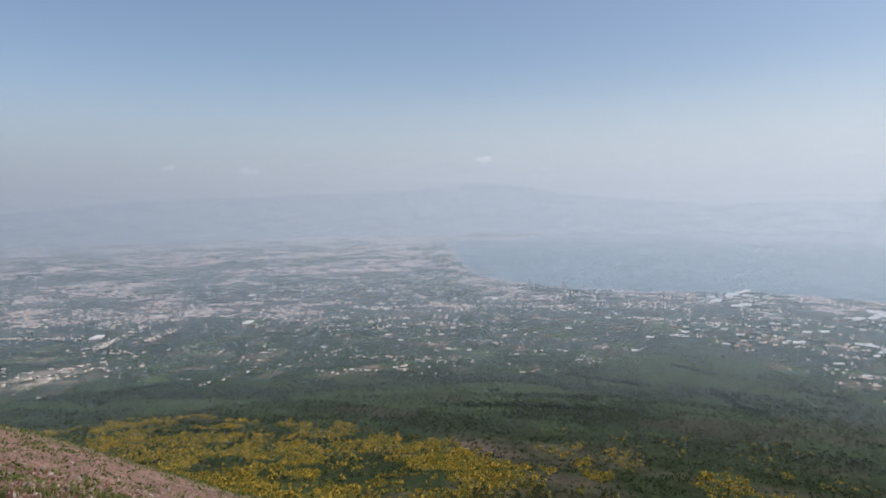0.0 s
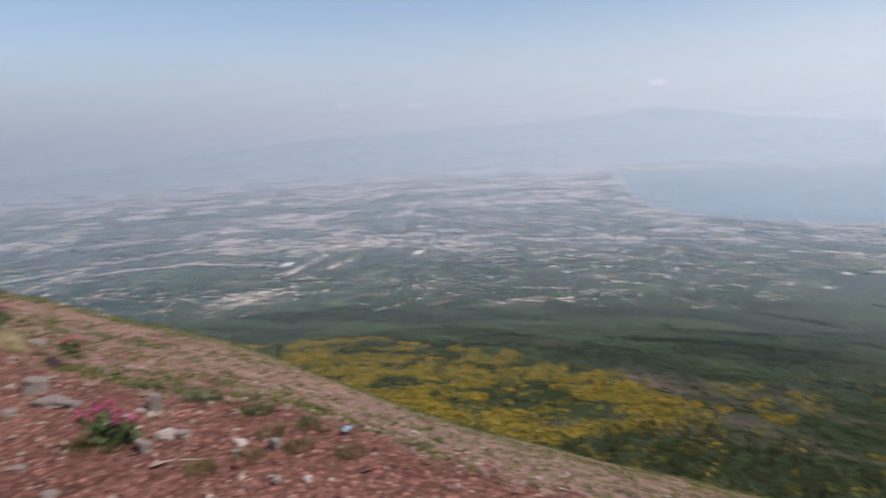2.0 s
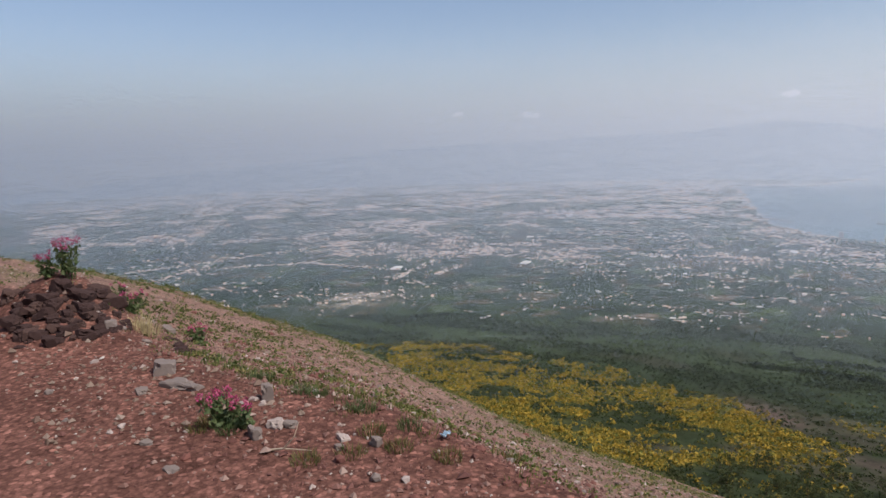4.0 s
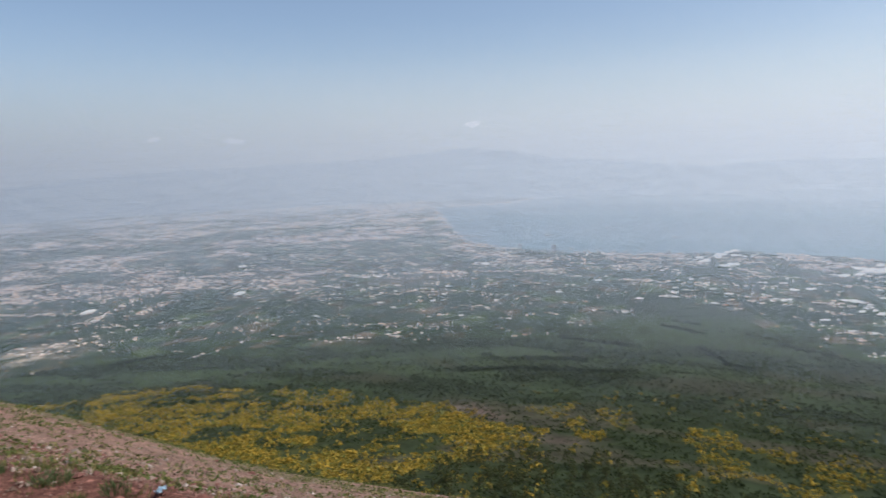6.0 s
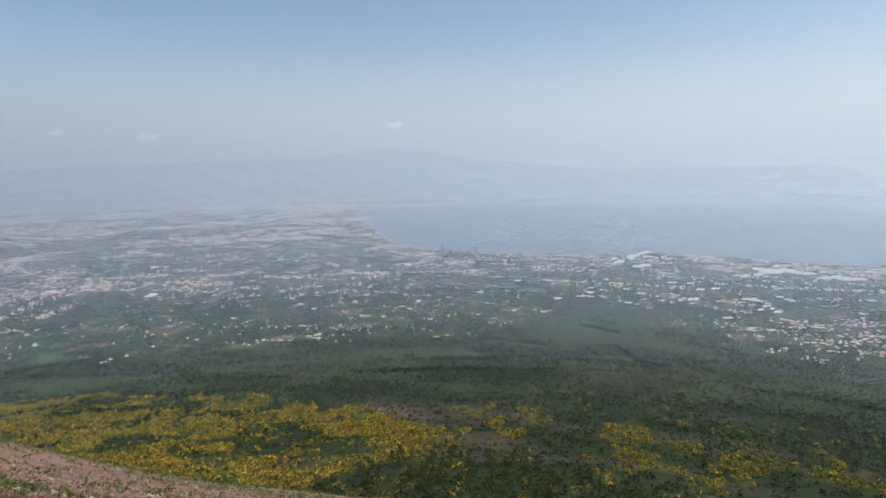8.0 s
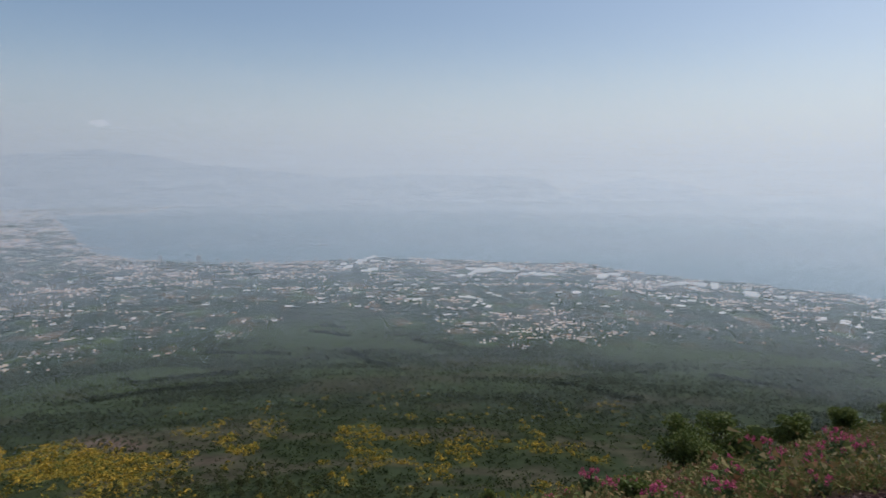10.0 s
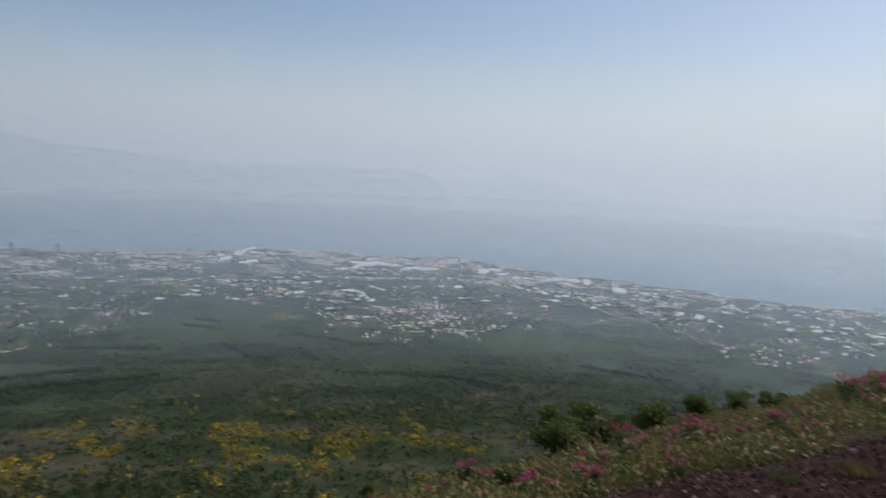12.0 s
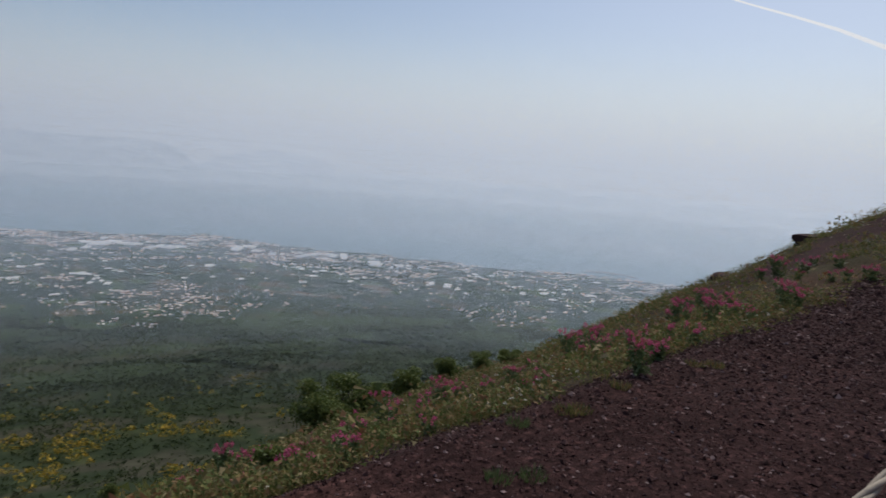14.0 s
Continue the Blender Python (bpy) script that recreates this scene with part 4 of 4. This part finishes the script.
for k in range(52):
    a = random.uniform(17, 74)
    t = random.random() ** 0.8
    near_el, far_el = -math.degrees(math.atan(EYE / float(lip(a)))), float(np.interp(a, SKYLINE_AZ, SKYLINE_EL)) - 0.7
    PLANTS.append((a, near_el + (far_el - near_el) * (0.1 + 0.7 * t), random.choice((0, 0, 1, 2)), random.uniform(0.7, 1.2) * (1 + 0.4 * t)))
first = set()
for a, e, k, s in PLANTS:
    at = Matrix.Translation(flank_spot(a, e) - Vector((0, 0, 0.02))) @ pose(0, 0, 0, 0, 0, random.uniform(0, 360)) @ Matrix.Scale(s * (0.62 if a > 0 else 0.9), 4)
    if k not in first:
        first.add(k)
        kinds[k].matrix_world = at
    else:
        copy_thing(kinds[k], at @ Matrix.Diagonal((1 / kinds[k].scale[0], 1 / kinds[k].scale[1], 1 / kinds[k].scale[2], 1)))

green_tuft = tuft_thing(0.06, 0.07, 130, LEAF, "fresh green tuft at the trail's edge")
olive_tuft = tuft_thing(0.06, 0.08, 150, HERB, "olive-brown tuft of low herbs on scoria")
straw_tuft = tuft_thing(0.11, 0.14, 120, STRAW, "pale dry straw-coloured grass tuft among rocks")
for ob, places in ((green_tuft, [(-58.8, -20.2), (-61.9, -18.9), (-57.5, -20.6), (-54.1, -22.0), (-49.4, -23.8), (-65.6, -16.8), (-64.5, -17.5), (-62.8, -18.6), (-65.2, -22.6), (-64.4, -22.3), (-53.3, -22.3), (46.6, -27.0), (49.6, -26.4), (26.0, -27.6), (28.5, -27.2), (47.8, -22.4)]),
                   (olive_tuft, [(-67.4, -22.0), (-66.6, -21.6), (-52.8, -24.1), (-58.9, -25.8), (-54.8, -25.6), (-50.4, -25.4), (-40.5, -26.6), (-46.0, -26.4), (63.4, -15.2), (61.9, -15.4), (52.0, -20.8), (53.1, -20.6), (56.2, -18.1)]),
                   (straw_tuft, [(-71.6, -13.3), (-71.2, -13.7), (-70.9, -14.0)])):
    for k, (a, e) in enumerate(places):
        at = Matrix.Translation(flank_spot(a, e) - Vector((0, 0, 0.01))) @ pose(0, 0, 0, 0, 0, 47 * k)
        if k == 0:
            ob.matrix_world = at
        else:
            copy_thing(ob, at)


def bush(width, height, leaves, label):
    root = new("bush")
    wood, green = bmesh.new(), bmesh.new()
    leaf = 0.02 + 0.035 * width
    for _ in range(9):
        a = random.uniform(0, 6.28)
        tip = Vector((math.cos(a) * width * 0.46 * random.random(), math.sin(a) * width * 0.46 * random.random(), height * random.uniform(0.4, 0.95)))
        stalk(wood, Vector((0, 0, -0.1)), tip, 0.03, 0.012)
        leaf_cloud(green, tip, (width * 0.17, width * 0.17, height * 0.22), leaves // 12, leaf)
        leaf_cloud(green, tip * 0.55, (width * 0.22, width * 0.22, height * 0.3), leaves // 24, leaf)
    part("stem", wood, BARK, root)
    part("foliage", green, BUSH_LEAF, root)
    return tagged(root, label, "bush", "bushes on the slope")


BUSH_LEAF = islands("bush_leaves", [(0.0, (0.07, 0.105, 0.025)), (0.6, (0.115, 0.15, 0.035)), (1.0, (0.18, 0.2, 0.055))], 0.6, 0.3, 0.3)
for a, r, w, h in ((29.8, 19, 2.0, 1.5), (33.0, 20, 2.0, 1.45), (38.0, 24, 2.0, 1.15), (41.0, 24, 1.5, 0.9), (31.2, 18, 1.5, 1.0), (44.2, 26, 1.3, 0.7), (46.5, 27, 1.2, 0.6), (13.0, 46, 1.7, 1.6), (26.5, 4.6, 0.42, 0.32), (35.0, 5.2, 0.4, 0.22)):
    ob = bush(w, h, 4200 if r > 10 else 1200, "rounded green bush among herbs on the slope")
    x, y = r * math.sin(radians(a)), r * math.cos(radians(a))
    ob.location = (x, y, float(ground_at(x, y)) - 0.03)

# dark outcrops on the skyline
for k, (a, r, w, h) in enumerate(((69.6, 36, 2.7, 0.6), (71.0, 37, 1.6, 0.45), (63.9, 36, 2.4, 0.5), (62.8, 37, 1.3, 0.35))):
    ob = part("outcrop", stone_bmesh(w, w * 0.7, h, 90 + k, 3, 0.3), LAVA)
    x, y = r * math.sin(radians(a)), r * math.cos(radians(a))
    ob.location = (x, y, float(ground_at(x, y)) - 0.5)
    tagged(ob, "dark lava outcrop rising from grassy slope", "rock", "lava outcrops")
ob = part("boulder", stone_bmesh(0.32, 0.26, 0.2, 131, 3, 0.2), plain("pinkish_stone", (0.4, 0.26, 0.25), 0.9, 18, 0.3, 0.2, 0.008))
ob.location = flank_spot(26.6, -26.9) - Vector((0, 0, 0.02))
tagged(ob, "pinkish-grey boulder among flowering valerian", "rock")

# bleached twig lying beside the stones
bm = bmesh.new()
foot = flank_spot(-61.9, -24.6) + Vector((0, 0, 0.005))
knee, fork = foot + Vector((0.1, 0.03, 0.03)), foot + Vector((0.17, 0.06, 0.11))
stalk(bm, foot, knee, 0.007, 0.006)
stalk(bm, knee, fork, 0.006, 0.003)
stalk(bm, knee, foot + Vector((0.27, 0.1, 0.05)), 0.005, 0.002)
stalk(bm, fork, fork + Vector((0.01, 0.03, 0.08)), 0.003, 0.0015)
tagged(part("dry_twig", bm, plain("bleached_wood", (0.5, 0.42, 0.31), 0.9, 30, 0.3)), "bleached forked twig lying on red scoria", "twig")

# scrap of blue and white plastic
bm = bmesh.new()
bmesh.ops.create_grid(bm, x_segments=7, y_segments=5, size=0.022)
for v in bm.verts:
    v.co.z = 0.02 + 0.03 * noise.noise(v.co * 40) + 0.012 * random.random()
bmesh.ops.solidify(bm, geom=bm.faces[:], thickness=0.002)
scrap = part("wrapper", bm, islands("blue_white_plastic", [(0.0, (0.1, 0.24, 0.36)), (1.0, (0.35, 0.45, 0.52))], 0.35, 0.4))
scrap.location = flank_spot(-46.2, -24.9) + Vector((0, 0, 0.01))
tagged(scrap, "crumpled pale blue plastic wrapper lying in grass", "litter")

# ---- rope rail of the trail ----
def wooden_post(x, y, top):
    bm = bmesh.new()
    bmesh.ops.create_cone(bm, cap_ends=True, segments=14, radius1=0.05, radius2=0.046, depth=top + 0.25)
    bmesh.ops.bevel(bm, geom=[e for e in bm.edges if abs(e.verts[0].co.z - e.verts[1].co.z) < 1e-4 and e.verts[0].co.z > 0], offset=0.008, segments=2)
    ob = part("rail_post", bm, BARK)
    ob.location = (x, y, (top + 0.25) / 2 - 0.25)
    return tagged(ob, "round weathered wooden post holding the trail's rope", "post", "rail posts")


ROPE = plain("hemp_rope", (0.42, 0.36, 0.28), 0.9, 60, 0.3, 0.2, 0.002)
wooden_post(0.84, 0.5, 0.84)
wooden_post(3.2, 0.09, 1.86)
ends = (Vector((0.84, 0.565, 0.68)), Vector((3.2, 0.155, 1.68)))
rope = new("rope")
tagged(rope, "pale twisted hemp rope strung between trail posts", "rope")
for strand in range(3):
    bm = bmesh.new()
    rings = []
    steps = 260
    for i in range(steps + 1):
        t = i / steps
        c = ends[0].lerp(ends[1], t) + Vector((0, 0, -0.1 * t * (1 - t)))
        ph = t * 2.5 * 2 * math.pi / 0.09 / 3 + strand * 2.0944
        axis = (ends[1] - ends[0]).normalized()
        s1 = axis.cross(Vector((0, 0, 1))).normalized()
        s2 = axis.cross(s1)
        m0 = c + (s1 * math.cos(ph) + s2 * math.sin(ph)) * 0.0068
        rings.append([bm.verts.new(m0 + (s1 * math.cos(q * 1.0472) + s2 * math.sin(q * 1.0472)) * 0.0075) for q in range(6)])
    for p, q in zip(rings, rings[1:]):
        for i in range(6):
            bm.faces.new((p[i], p[(i + 1) % 6], q[(i + 1) % 6], q[i]))
    part("strand", bm, ROPE, rope, shade=True)

# ---- young pines below the scree ----
def pine(height, width, seed):
    random.seed(seed)
    root = new("pine")
    wood, green = bmesh.new(), bmesh.new()
    stalk(wood, Vector((0, 0, -0.4)), Vector((0, 0, height * 0.9)), 0.11, 0.03, 6)
    for k in range(11):
        t = 0.18 + 0.75 * k / 10
        a = 2.4 * k
        reach = width * 0.5 * (1.05 - t) ** 0.6
        tip = Vector((math.cos(a) * reach, math.sin(a) * reach, height * t + 0.1))
        stalk(wood, Vector((0, 0, height * t - 0.15)), tip, 0.03, 0.01, 4)
        leaf_cloud(green, tip, (width * 0.2, width * 0.2, height * 0.09), 34, 0.36)
    leaf_cloud(green, Vector((0, 0, height * 0.9)), (width * 0.15, width * 0.15, height * 0.12), 30, 0.32)
    part("trunk", wood, BARK, root)
    part("crown", green, PINE, root)
    return tagged(root, "dark green young pine on the slope below the scree", "tree", "young pines")


pines = [pine(4.9, 3.3, 11), pine(5.6, 3.6, 12), pine(3.8, 3.0, 13)]
random.seed(21)
put = 0
while put < 270:
    a, r = random.uniform(-29, 9), random.uniform(158, 268)
    x, y = r * math.sin(radians(a)), r * math.cos(radians(a))
    e = math.degrees(math.atan2(float(relief(a, r)) - EYE, r))
    if e > np.interp(a, GROVE_AZ, GROVE_EL) + 0.5 * (random.random() - 0.5):
        continue
    at = pose(x, y, float(relief(a, r)), random.uniform(-4, 4), random.uniform(-4, 4), random.uniform(0, 360)) @ Matrix.Scale(random.uniform(0.5, 0.95), 4)
    if put < 3:
        pines[put].matrix_world = pose(x, y, float(relief(a, r)))
    else:
        copy_thing(pines[put % 3], at)
    put += 1

# single dark pines among the broom
for k in range(34):
    a, e = random.uniform(-43, -12), random.uniform(-24.5, -19.2)
    if e > np.interp(a, BROOM_TOP_AZ, BROOM_TOP_EL) - 0.2:
        e = float(np.interp(a, BROOM_TOP_AZ, BROOM_TOP_EL)) - 0.3
    x, y, z = spot(a, e)
    copy_thing(pines[k % 3], pose(x, y, z, 0, 0, random.uniform(0, 360)) @ Matrix.Scale(random.uniform(0.35, 0.62), 4))

# ---- houses on the nearer edge of the plain ----
WALL = plain("cream_render", (0.66, 0.6, 0.52), 0.9, 3, 0.15)
WALL_B = plain("white_render", (0.78, 0.76, 0.72), 0.9, 3, 0.12)
TILE = plain("terracotta_tile", (0.34, 0.17, 0.11), 0.9, 4, 0.3)
FLAT = plain("flat_roof_screed", (0.5, 0.47, 0.43), 0.9, 3, 0.25)
PANE = plain("dark_window", (0.05, 0.06, 0.07), 0.3, 5, 0.2, 0.5)


def cuboid(bm, x0, x1, y0, y1, z0, z1):
    v = [bm.verts.new(p) for p in ((x0, y0, z0), (x1, y0, z0), (x1, y1, z0), (x0, y1, z0), (x0, y0, z1), (x1, y0, z1), (x1, y1, z1), (x0, y1, z1))]
    for q in ((3, 2, 1, 0), (4, 5, 6, 7), (0, 1, 5, 4), (1, 2, 6, 5), (2, 3, 7, 6), (3, 0, 4, 7)):
        bm.faces.new([v[i] for i in q])


def house(w, d, h, pitched, wall, label):
    root = new("house")
    bm = bmesh.new()
    cuboid(bm, -w / 2, w / 2, -d / 2, d / 2, -0.8, h)
    part("wall", bm, wall, root)
    bm = bmesh.new()
    if pitched:
        v = [bm.verts.new(p) for p in ((-w / 2 - 0.2, -d / 2 - 0.2, h), (w / 2 + 0.2, -d / 2 - 0.2, h), (w / 2 + 0.2, d / 2 + 0.2, h), (-w / 2 - 0.2, d / 2 + 0.2, h), (-w * 0.25, 0, h + 0.9), (w * 0.25, 0, h + 0.9))]
        for q in ((0, 1, 5, 4), (2, 3, 4, 5), (1, 2, 5), (3, 0, 4), (3, 2, 1, 0)):
            bm.faces.new([v[i] for i in q])
    else:
        cuboid(bm, -w / 2 - 0.12, w / 2 + 0.12, -d / 2 - 0.12, d / 2 + 0.12, h, h + 0.22)
    part("roof", bm, TILE if pitched else FLAT, root)
    for side in (-1, 1):
        for k in (-0.3, 0.0, 0.3):
            bm = bmesh.new()
            cuboid(bm, k * w - 0.25, k * w + 0.25, side * d / 2 - 0.03, side * d / 2 + 0.03, h * 0.45, h * 0.8)
            part("window", bm, PANE, root)
    return tagged(root, label, "house", "houses on the plain")


models = [house(5.2, 3.6, 2.6, True, WALL, "cream house with a hipped terracotta roof among fields"), house(4.4, 3.4, 3.0, False, WALL_B, "white flat-roofed house among fields"), house(6.6, 3.2, 2.2, False, WALL, "long cream farm building among fields"), house(3.8, 3.2, 2.8, True, WALL_B, "white house with a red tiled roof among trees")]
random.seed(33)
VILLAGES = [(-21.5, -13.8, 2.6, 0.5), (-23.0, -14.2, 1.5, 0.25), (-16.5, -12.5, 2.0, 0.3), (-9.5, -13.9, 1.5, 0.2), (15.9, -15.5, 0.9, 0.25), (9.0, -13.3, 2.5, 0.45), (14.5, -13.6, 2.4, 0.5), (19.5, -14.4, 2.0, 0.4), (-31.5, -13.2, 2.6, 0.4), (-44.0, -12.2, 2.5, 0.4), (24.0, -13.2, 2.2, 0.5), (46.0, -13.0, 2.8, 0.6), (-6.0, -13.0, 0.8, 0.12), (33.0, -12.7, 2.0, 0.4), (40.0, -12.4, 2.6, 0.4)]
for k in range(250):
    a0, e0, sa0, se0 = VILLAGES[k % len(VILLAGES)]
    a, e = random.gauss(a0, sa0 * 0.6), random.gauss(e0, se0 * 0.7)
    x, y, z = spot(a, e)
    at = pose(x, y, z, 0, 0, random.gauss(12, 14)) @ Matrix.Scale(random.uniform(0.36, 0.6), 4)
    if k < 4:
        models[k].matrix_world = pose(x, y, z, 0, 0, 15)
        models[k].scale = (0.62, 0.62, 0.62)
    else:
        copy_thing(models[k % 4], at @ Matrix.Scale(1.13, 4))

# ---- white greenhouse blocks that stand out ----
def greenhouse(bays, length, label):
    root = new("greenhouse")
    for k in range(bays):
        bm = bmesh.new()
        x0 = (k - bays / 2) * 2.4
        prof = [(0, -0.5), (0, 1.2), (0.5, 1.7), (1.2, 1.95), (1.9, 1.7), (2.4, 1.2), (2.4, -0.5)]
        ends2 = [[bm.verts.new((x0 + px * 0.985, yy, pz)) for px, pz in prof] for yy in (-length / 2, length / 2)]
        for i in range(6):
            bm.faces.new((ends2[0][i], ends2[0][i + 1], ends2[1][i + 1], ends2[1][i]))
        bm.faces.new(ends2[0][::-1])
        bm.faces.new(ends2[1])
        part("bay", bm, GLASSHOUSE, root)
    return tagged(root, label, "greenhouse", "greenhouse blocks")


blocks = [greenhouse(8, 9.0, "block of white plastic greenhouses on the plain"), greenhouse(5, 14.0, "long white plastic greenhouses side by side"), greenhouse(4, 7.0, "small white greenhouse block among fields")]
SHEDS = [(11.0, -8.9), (11.9, -9.0), (12.8, -8.95), (13.8, -9.0), (15.0, -9.05), (16.4, -9.2), (17.6, -9.3), (11.2, -9.35), (11.4, -11.4), (11.9, -11.7), (12.3, -11.9), (11.0, -11.2), (2.4, -7.95), (1.4, -8.3), (3.0, -8.2), (0.6, -8.7), (2.0, -9.05), (22.4, -9.3), (24.0, -9.4), (26.0, -9.6), (28.0, -9.6), (30.2, -9.5), (31.4, -9.6),
         (34.0, -9.9), (36.0, -10.0), (27.5, -10.6), (29.0, -10.9), (39.0, -11.4), (40.5, -11.5), (47.0, -10.9), (49.0, -11.0), (-38.3, -8.0), (-38.7, -10.2), (-5.8, -13.0), (-21.0, -8.9), (-17.6, -8.9), (-27.0, -9.6), (-2.5, -11.6), (-4.6, -11.9), (4.8, -11.2), (6.2, -11.6), (53.0, -11.0), (20.4, -10.7), (8.2, -10.6), (-45.5, -9.2), (-50.0, -10.4)]
for k, (a, e) in enumerate(SHEDS):
    q = (0, 1, 0, 1, 2)[k % 5]
    for again in range(3 if a > 0 and e > -12 else 1):
        x, y, z = spot(a + random.gauss(0, 0.4) * (again > 0), e + random.gauss(0, 0.12) * (again > 0))
        at = pose(x, y, z, 0, 0, 75 + random.gauss(0, 14) - a) @ Matrix.Scale(random.uniform(0.55, 1.1) * (0.7 if e < -10.5 else 1.3), 4)
        if k in (0, 1, 4) and not again:
            blocks[q].matrix_world = at.normalized()
        else:
            copy_thing(blocks[q], at)

# ---- shore: tall blocks, a breakwater, ships ----
def tower(w, d, h):
    root = new("apartment_block")
    bm = bmesh.new()
    cuboid(bm, -w / 2, w / 2, -d / 2, d / 2, -1, h)
    part("wall", bm, WALL, root)
    bm = bmesh.new()
    cuboid(bm, -w / 2 - 0.1, w / 2 + 0.1, -d / 2 - 0.1, d / 2 + 0.1, h, h + 0.4)
    part("roof", bm, FLAT, root)
    for k in range(4):
        bm = bmesh.new()
        cuboid(bm, -w * 0.4, w * 0.4, -d / 2 - 0.04, -d / 2 + 0.04, h * (0.15 + 0.2 * k), h * (0.15 + 0.2 * k) + h * 0.09)
        part("window", bm, PANE, root)
    return tagged(root, "pale apartment block by the harbour", "building", "blocks along the shore")


block = tower(7.5, 6.0, 13.0)
shore = [(-14.6, -7.75, 1.25), (-11.7, -8.0, 1.2)] + [(-17.5 + 0.55 * k + 0.2 * math.sin(k * 3.1), -7.75 - 0.012 * k - 0.22 * abs(math.sin(k * 1.7)), 0.35 + 0.22 * abs(math.sin(k * 2.3))) for k in range(34)]
for k, (a, e, s) in enumerate(shore):
    x, y, z = spot(a, e)
    at = pose(x, y, z, 0, 0, -a) @ Matrix.Scale(s, 4)
    if k == 0:
        block.matrix_world = pose(x, y, z, 0, 0, -a)
    else:
        copy_thing(block, at)


def sea_point(az, el):
    r = H_SEA / math.tan(radians(-el))
    return Vector((r * math.sin(radians(az)), r * math.cos(radians(az)), SEA))


def mole(points, name, label):
    bm = bmesh.new()
    for p, q in zip(points, points[1:]):
        n2 = (q - p).cross(Vector((0, 0, 1))).normalized() * 3.0
        lo = [bm.verts.new(c + o + Vector((0, 0, -2))) for c, o in ((p, -n2), (p, n2), (q, n2), (q, -n2))]
        hi = [bm.verts.new(c + o * 0.6 + Vector((0, 0, 1.6))) for c, o in ((p, -n2), (p, n2), (q, n2), (q, -n2))]
        bm.faces.new(hi)
        for i in range(4):
            bm.faces.new((lo[i], lo[(i + 1) % 4], hi[(i + 1) % 4], hi[i]))
    return tagged(part(name, bm, PALE_STONE), label, "breakwater")


mole([sea_point(a, e) for a, e in ((52.2, -9.0), (53.6, -8.93), (55.4, -8.97), (56.6, -9.1))], "breakwater", "pale stone breakwater curving out into the sea")
mole([sea_point(a, e) for a, e in ((-20.0, -6.3), (-18.6, -6.45), (-18.0, -6.6))], "breakwater", "pale harbour mole reaching into the bay")


def ship(length):
    root = new("ship")
    bm = bmesh.new()
    w = length * 0.16
    deck = [(-0.5, -0.5), (0.3, -0.5), (0.5, 0), (0.3, 0.5), (-0.5, 0.5)]
    lo = [bm.verts.new((x * length * 0.92, y * w * 0.7, -0.5)) for x, y in deck]
    hi = [bm.verts.new((x * length, y * w, length * 0.07)) for x, y in deck]
    bm.faces.new(hi)
    for i in range(5):
        bm.faces.new((lo[i], lo[(i + 1) % 5], hi[(i + 1) % 5], hi[i]))
    part("hull", bm, GREY_STONE, root)
    bm = bmesh.new()
    cuboid(bm, -length * 0.45, -length * 0.25, -w * 0.35, w * 0.35, length * 0.07, length * 0.18)
    part("superstructure", bm, WALL_B, root)
    return tagged(root, "small grey cargo ship lying off the harbour", "ship", "ships in the bay")


boat = ship(26)
for k, (a, e, t) in enumerate(((-12.0, -6.55, 10), (-1.6, -6.8, -20), (-7.0, -6.0, 5))):
    at = Matrix.Translation(sea_point(a, e)) @ pose(0, 0, 0, 0, 0, t)
    if k == 0:
        boat.matrix_world = at
    else:
        copy_thing(boat, at)

# ---- small clouds and a vapour trail ----
# Sunlit white of clouds and vapour trail is put into emission.
CLOUD = glow_material("cloud_glow", (0.86, 0.85, 0.88))


def cloud(az, el, width):
    d = 4620.0
    c = Vector((d * math.sin(radians(az)), d * math.cos(radians(az)), EYE + d * math.tan(radians(el))))
    bm = bmesh.new()
    for k in range(7):
        s = width * random.uniform(0.16, 0.3)
        m = Matrix.Translation((random.uniform(-0.35, 0.35) * width, random.uniform(-0.1, 0.1) * width, random.uniform(0, 0.16) * width)) @ Matrix.Diagonal((s, s, s * 0.6, 1))
        bmesh.ops.create_icosphere(bm, subdivisions=2, radius=1, matrix=m)
    for v in bm.verts:
        v.co += Vector((1, 1, 1)) * noise.noise(v.co * 0.06) * 6
    ob = part("cloud", bm, CLOUD, None, "", True)
    ob.matrix_world = Matrix.Translation(c) @ pose(0, 0, 0, 0, 0, -az)
    return tagged(ob, "small faint white cloud above the hazy horizon", "cloud", "small clouds")


for a, e, w in ((-44.4, 2.48, 85), (-38.1, 2.19, 105), (-18.5, 2.99, 115)):
    cloud(a, e, w)
bm = bmesh.new()
trail = [(58.5, 13.9, 4), (62.2, 12.8, 6), (65.4, 11.9, 8), (68.4, 10.95, 10), (72, 9.5, 13), (78, 7.4, 15)]
pts = [(Vector((4600 * math.sin(radians(a)), 4600 * math.cos(radians(a)), EYE + 4600 * math.tan(radians(e)))), w) for a, e, w in trail]
for (p, w), (q, w2) in zip(pts, pts[1:]):
    stalk(bm, p, q, w, w2, 8)
tagged(part("vapour_trail", bm, glow_material("vapour_glow", (0.93, 0.96, 1.0))), "long thin white vapour trail high in the sky", "vapour trail")
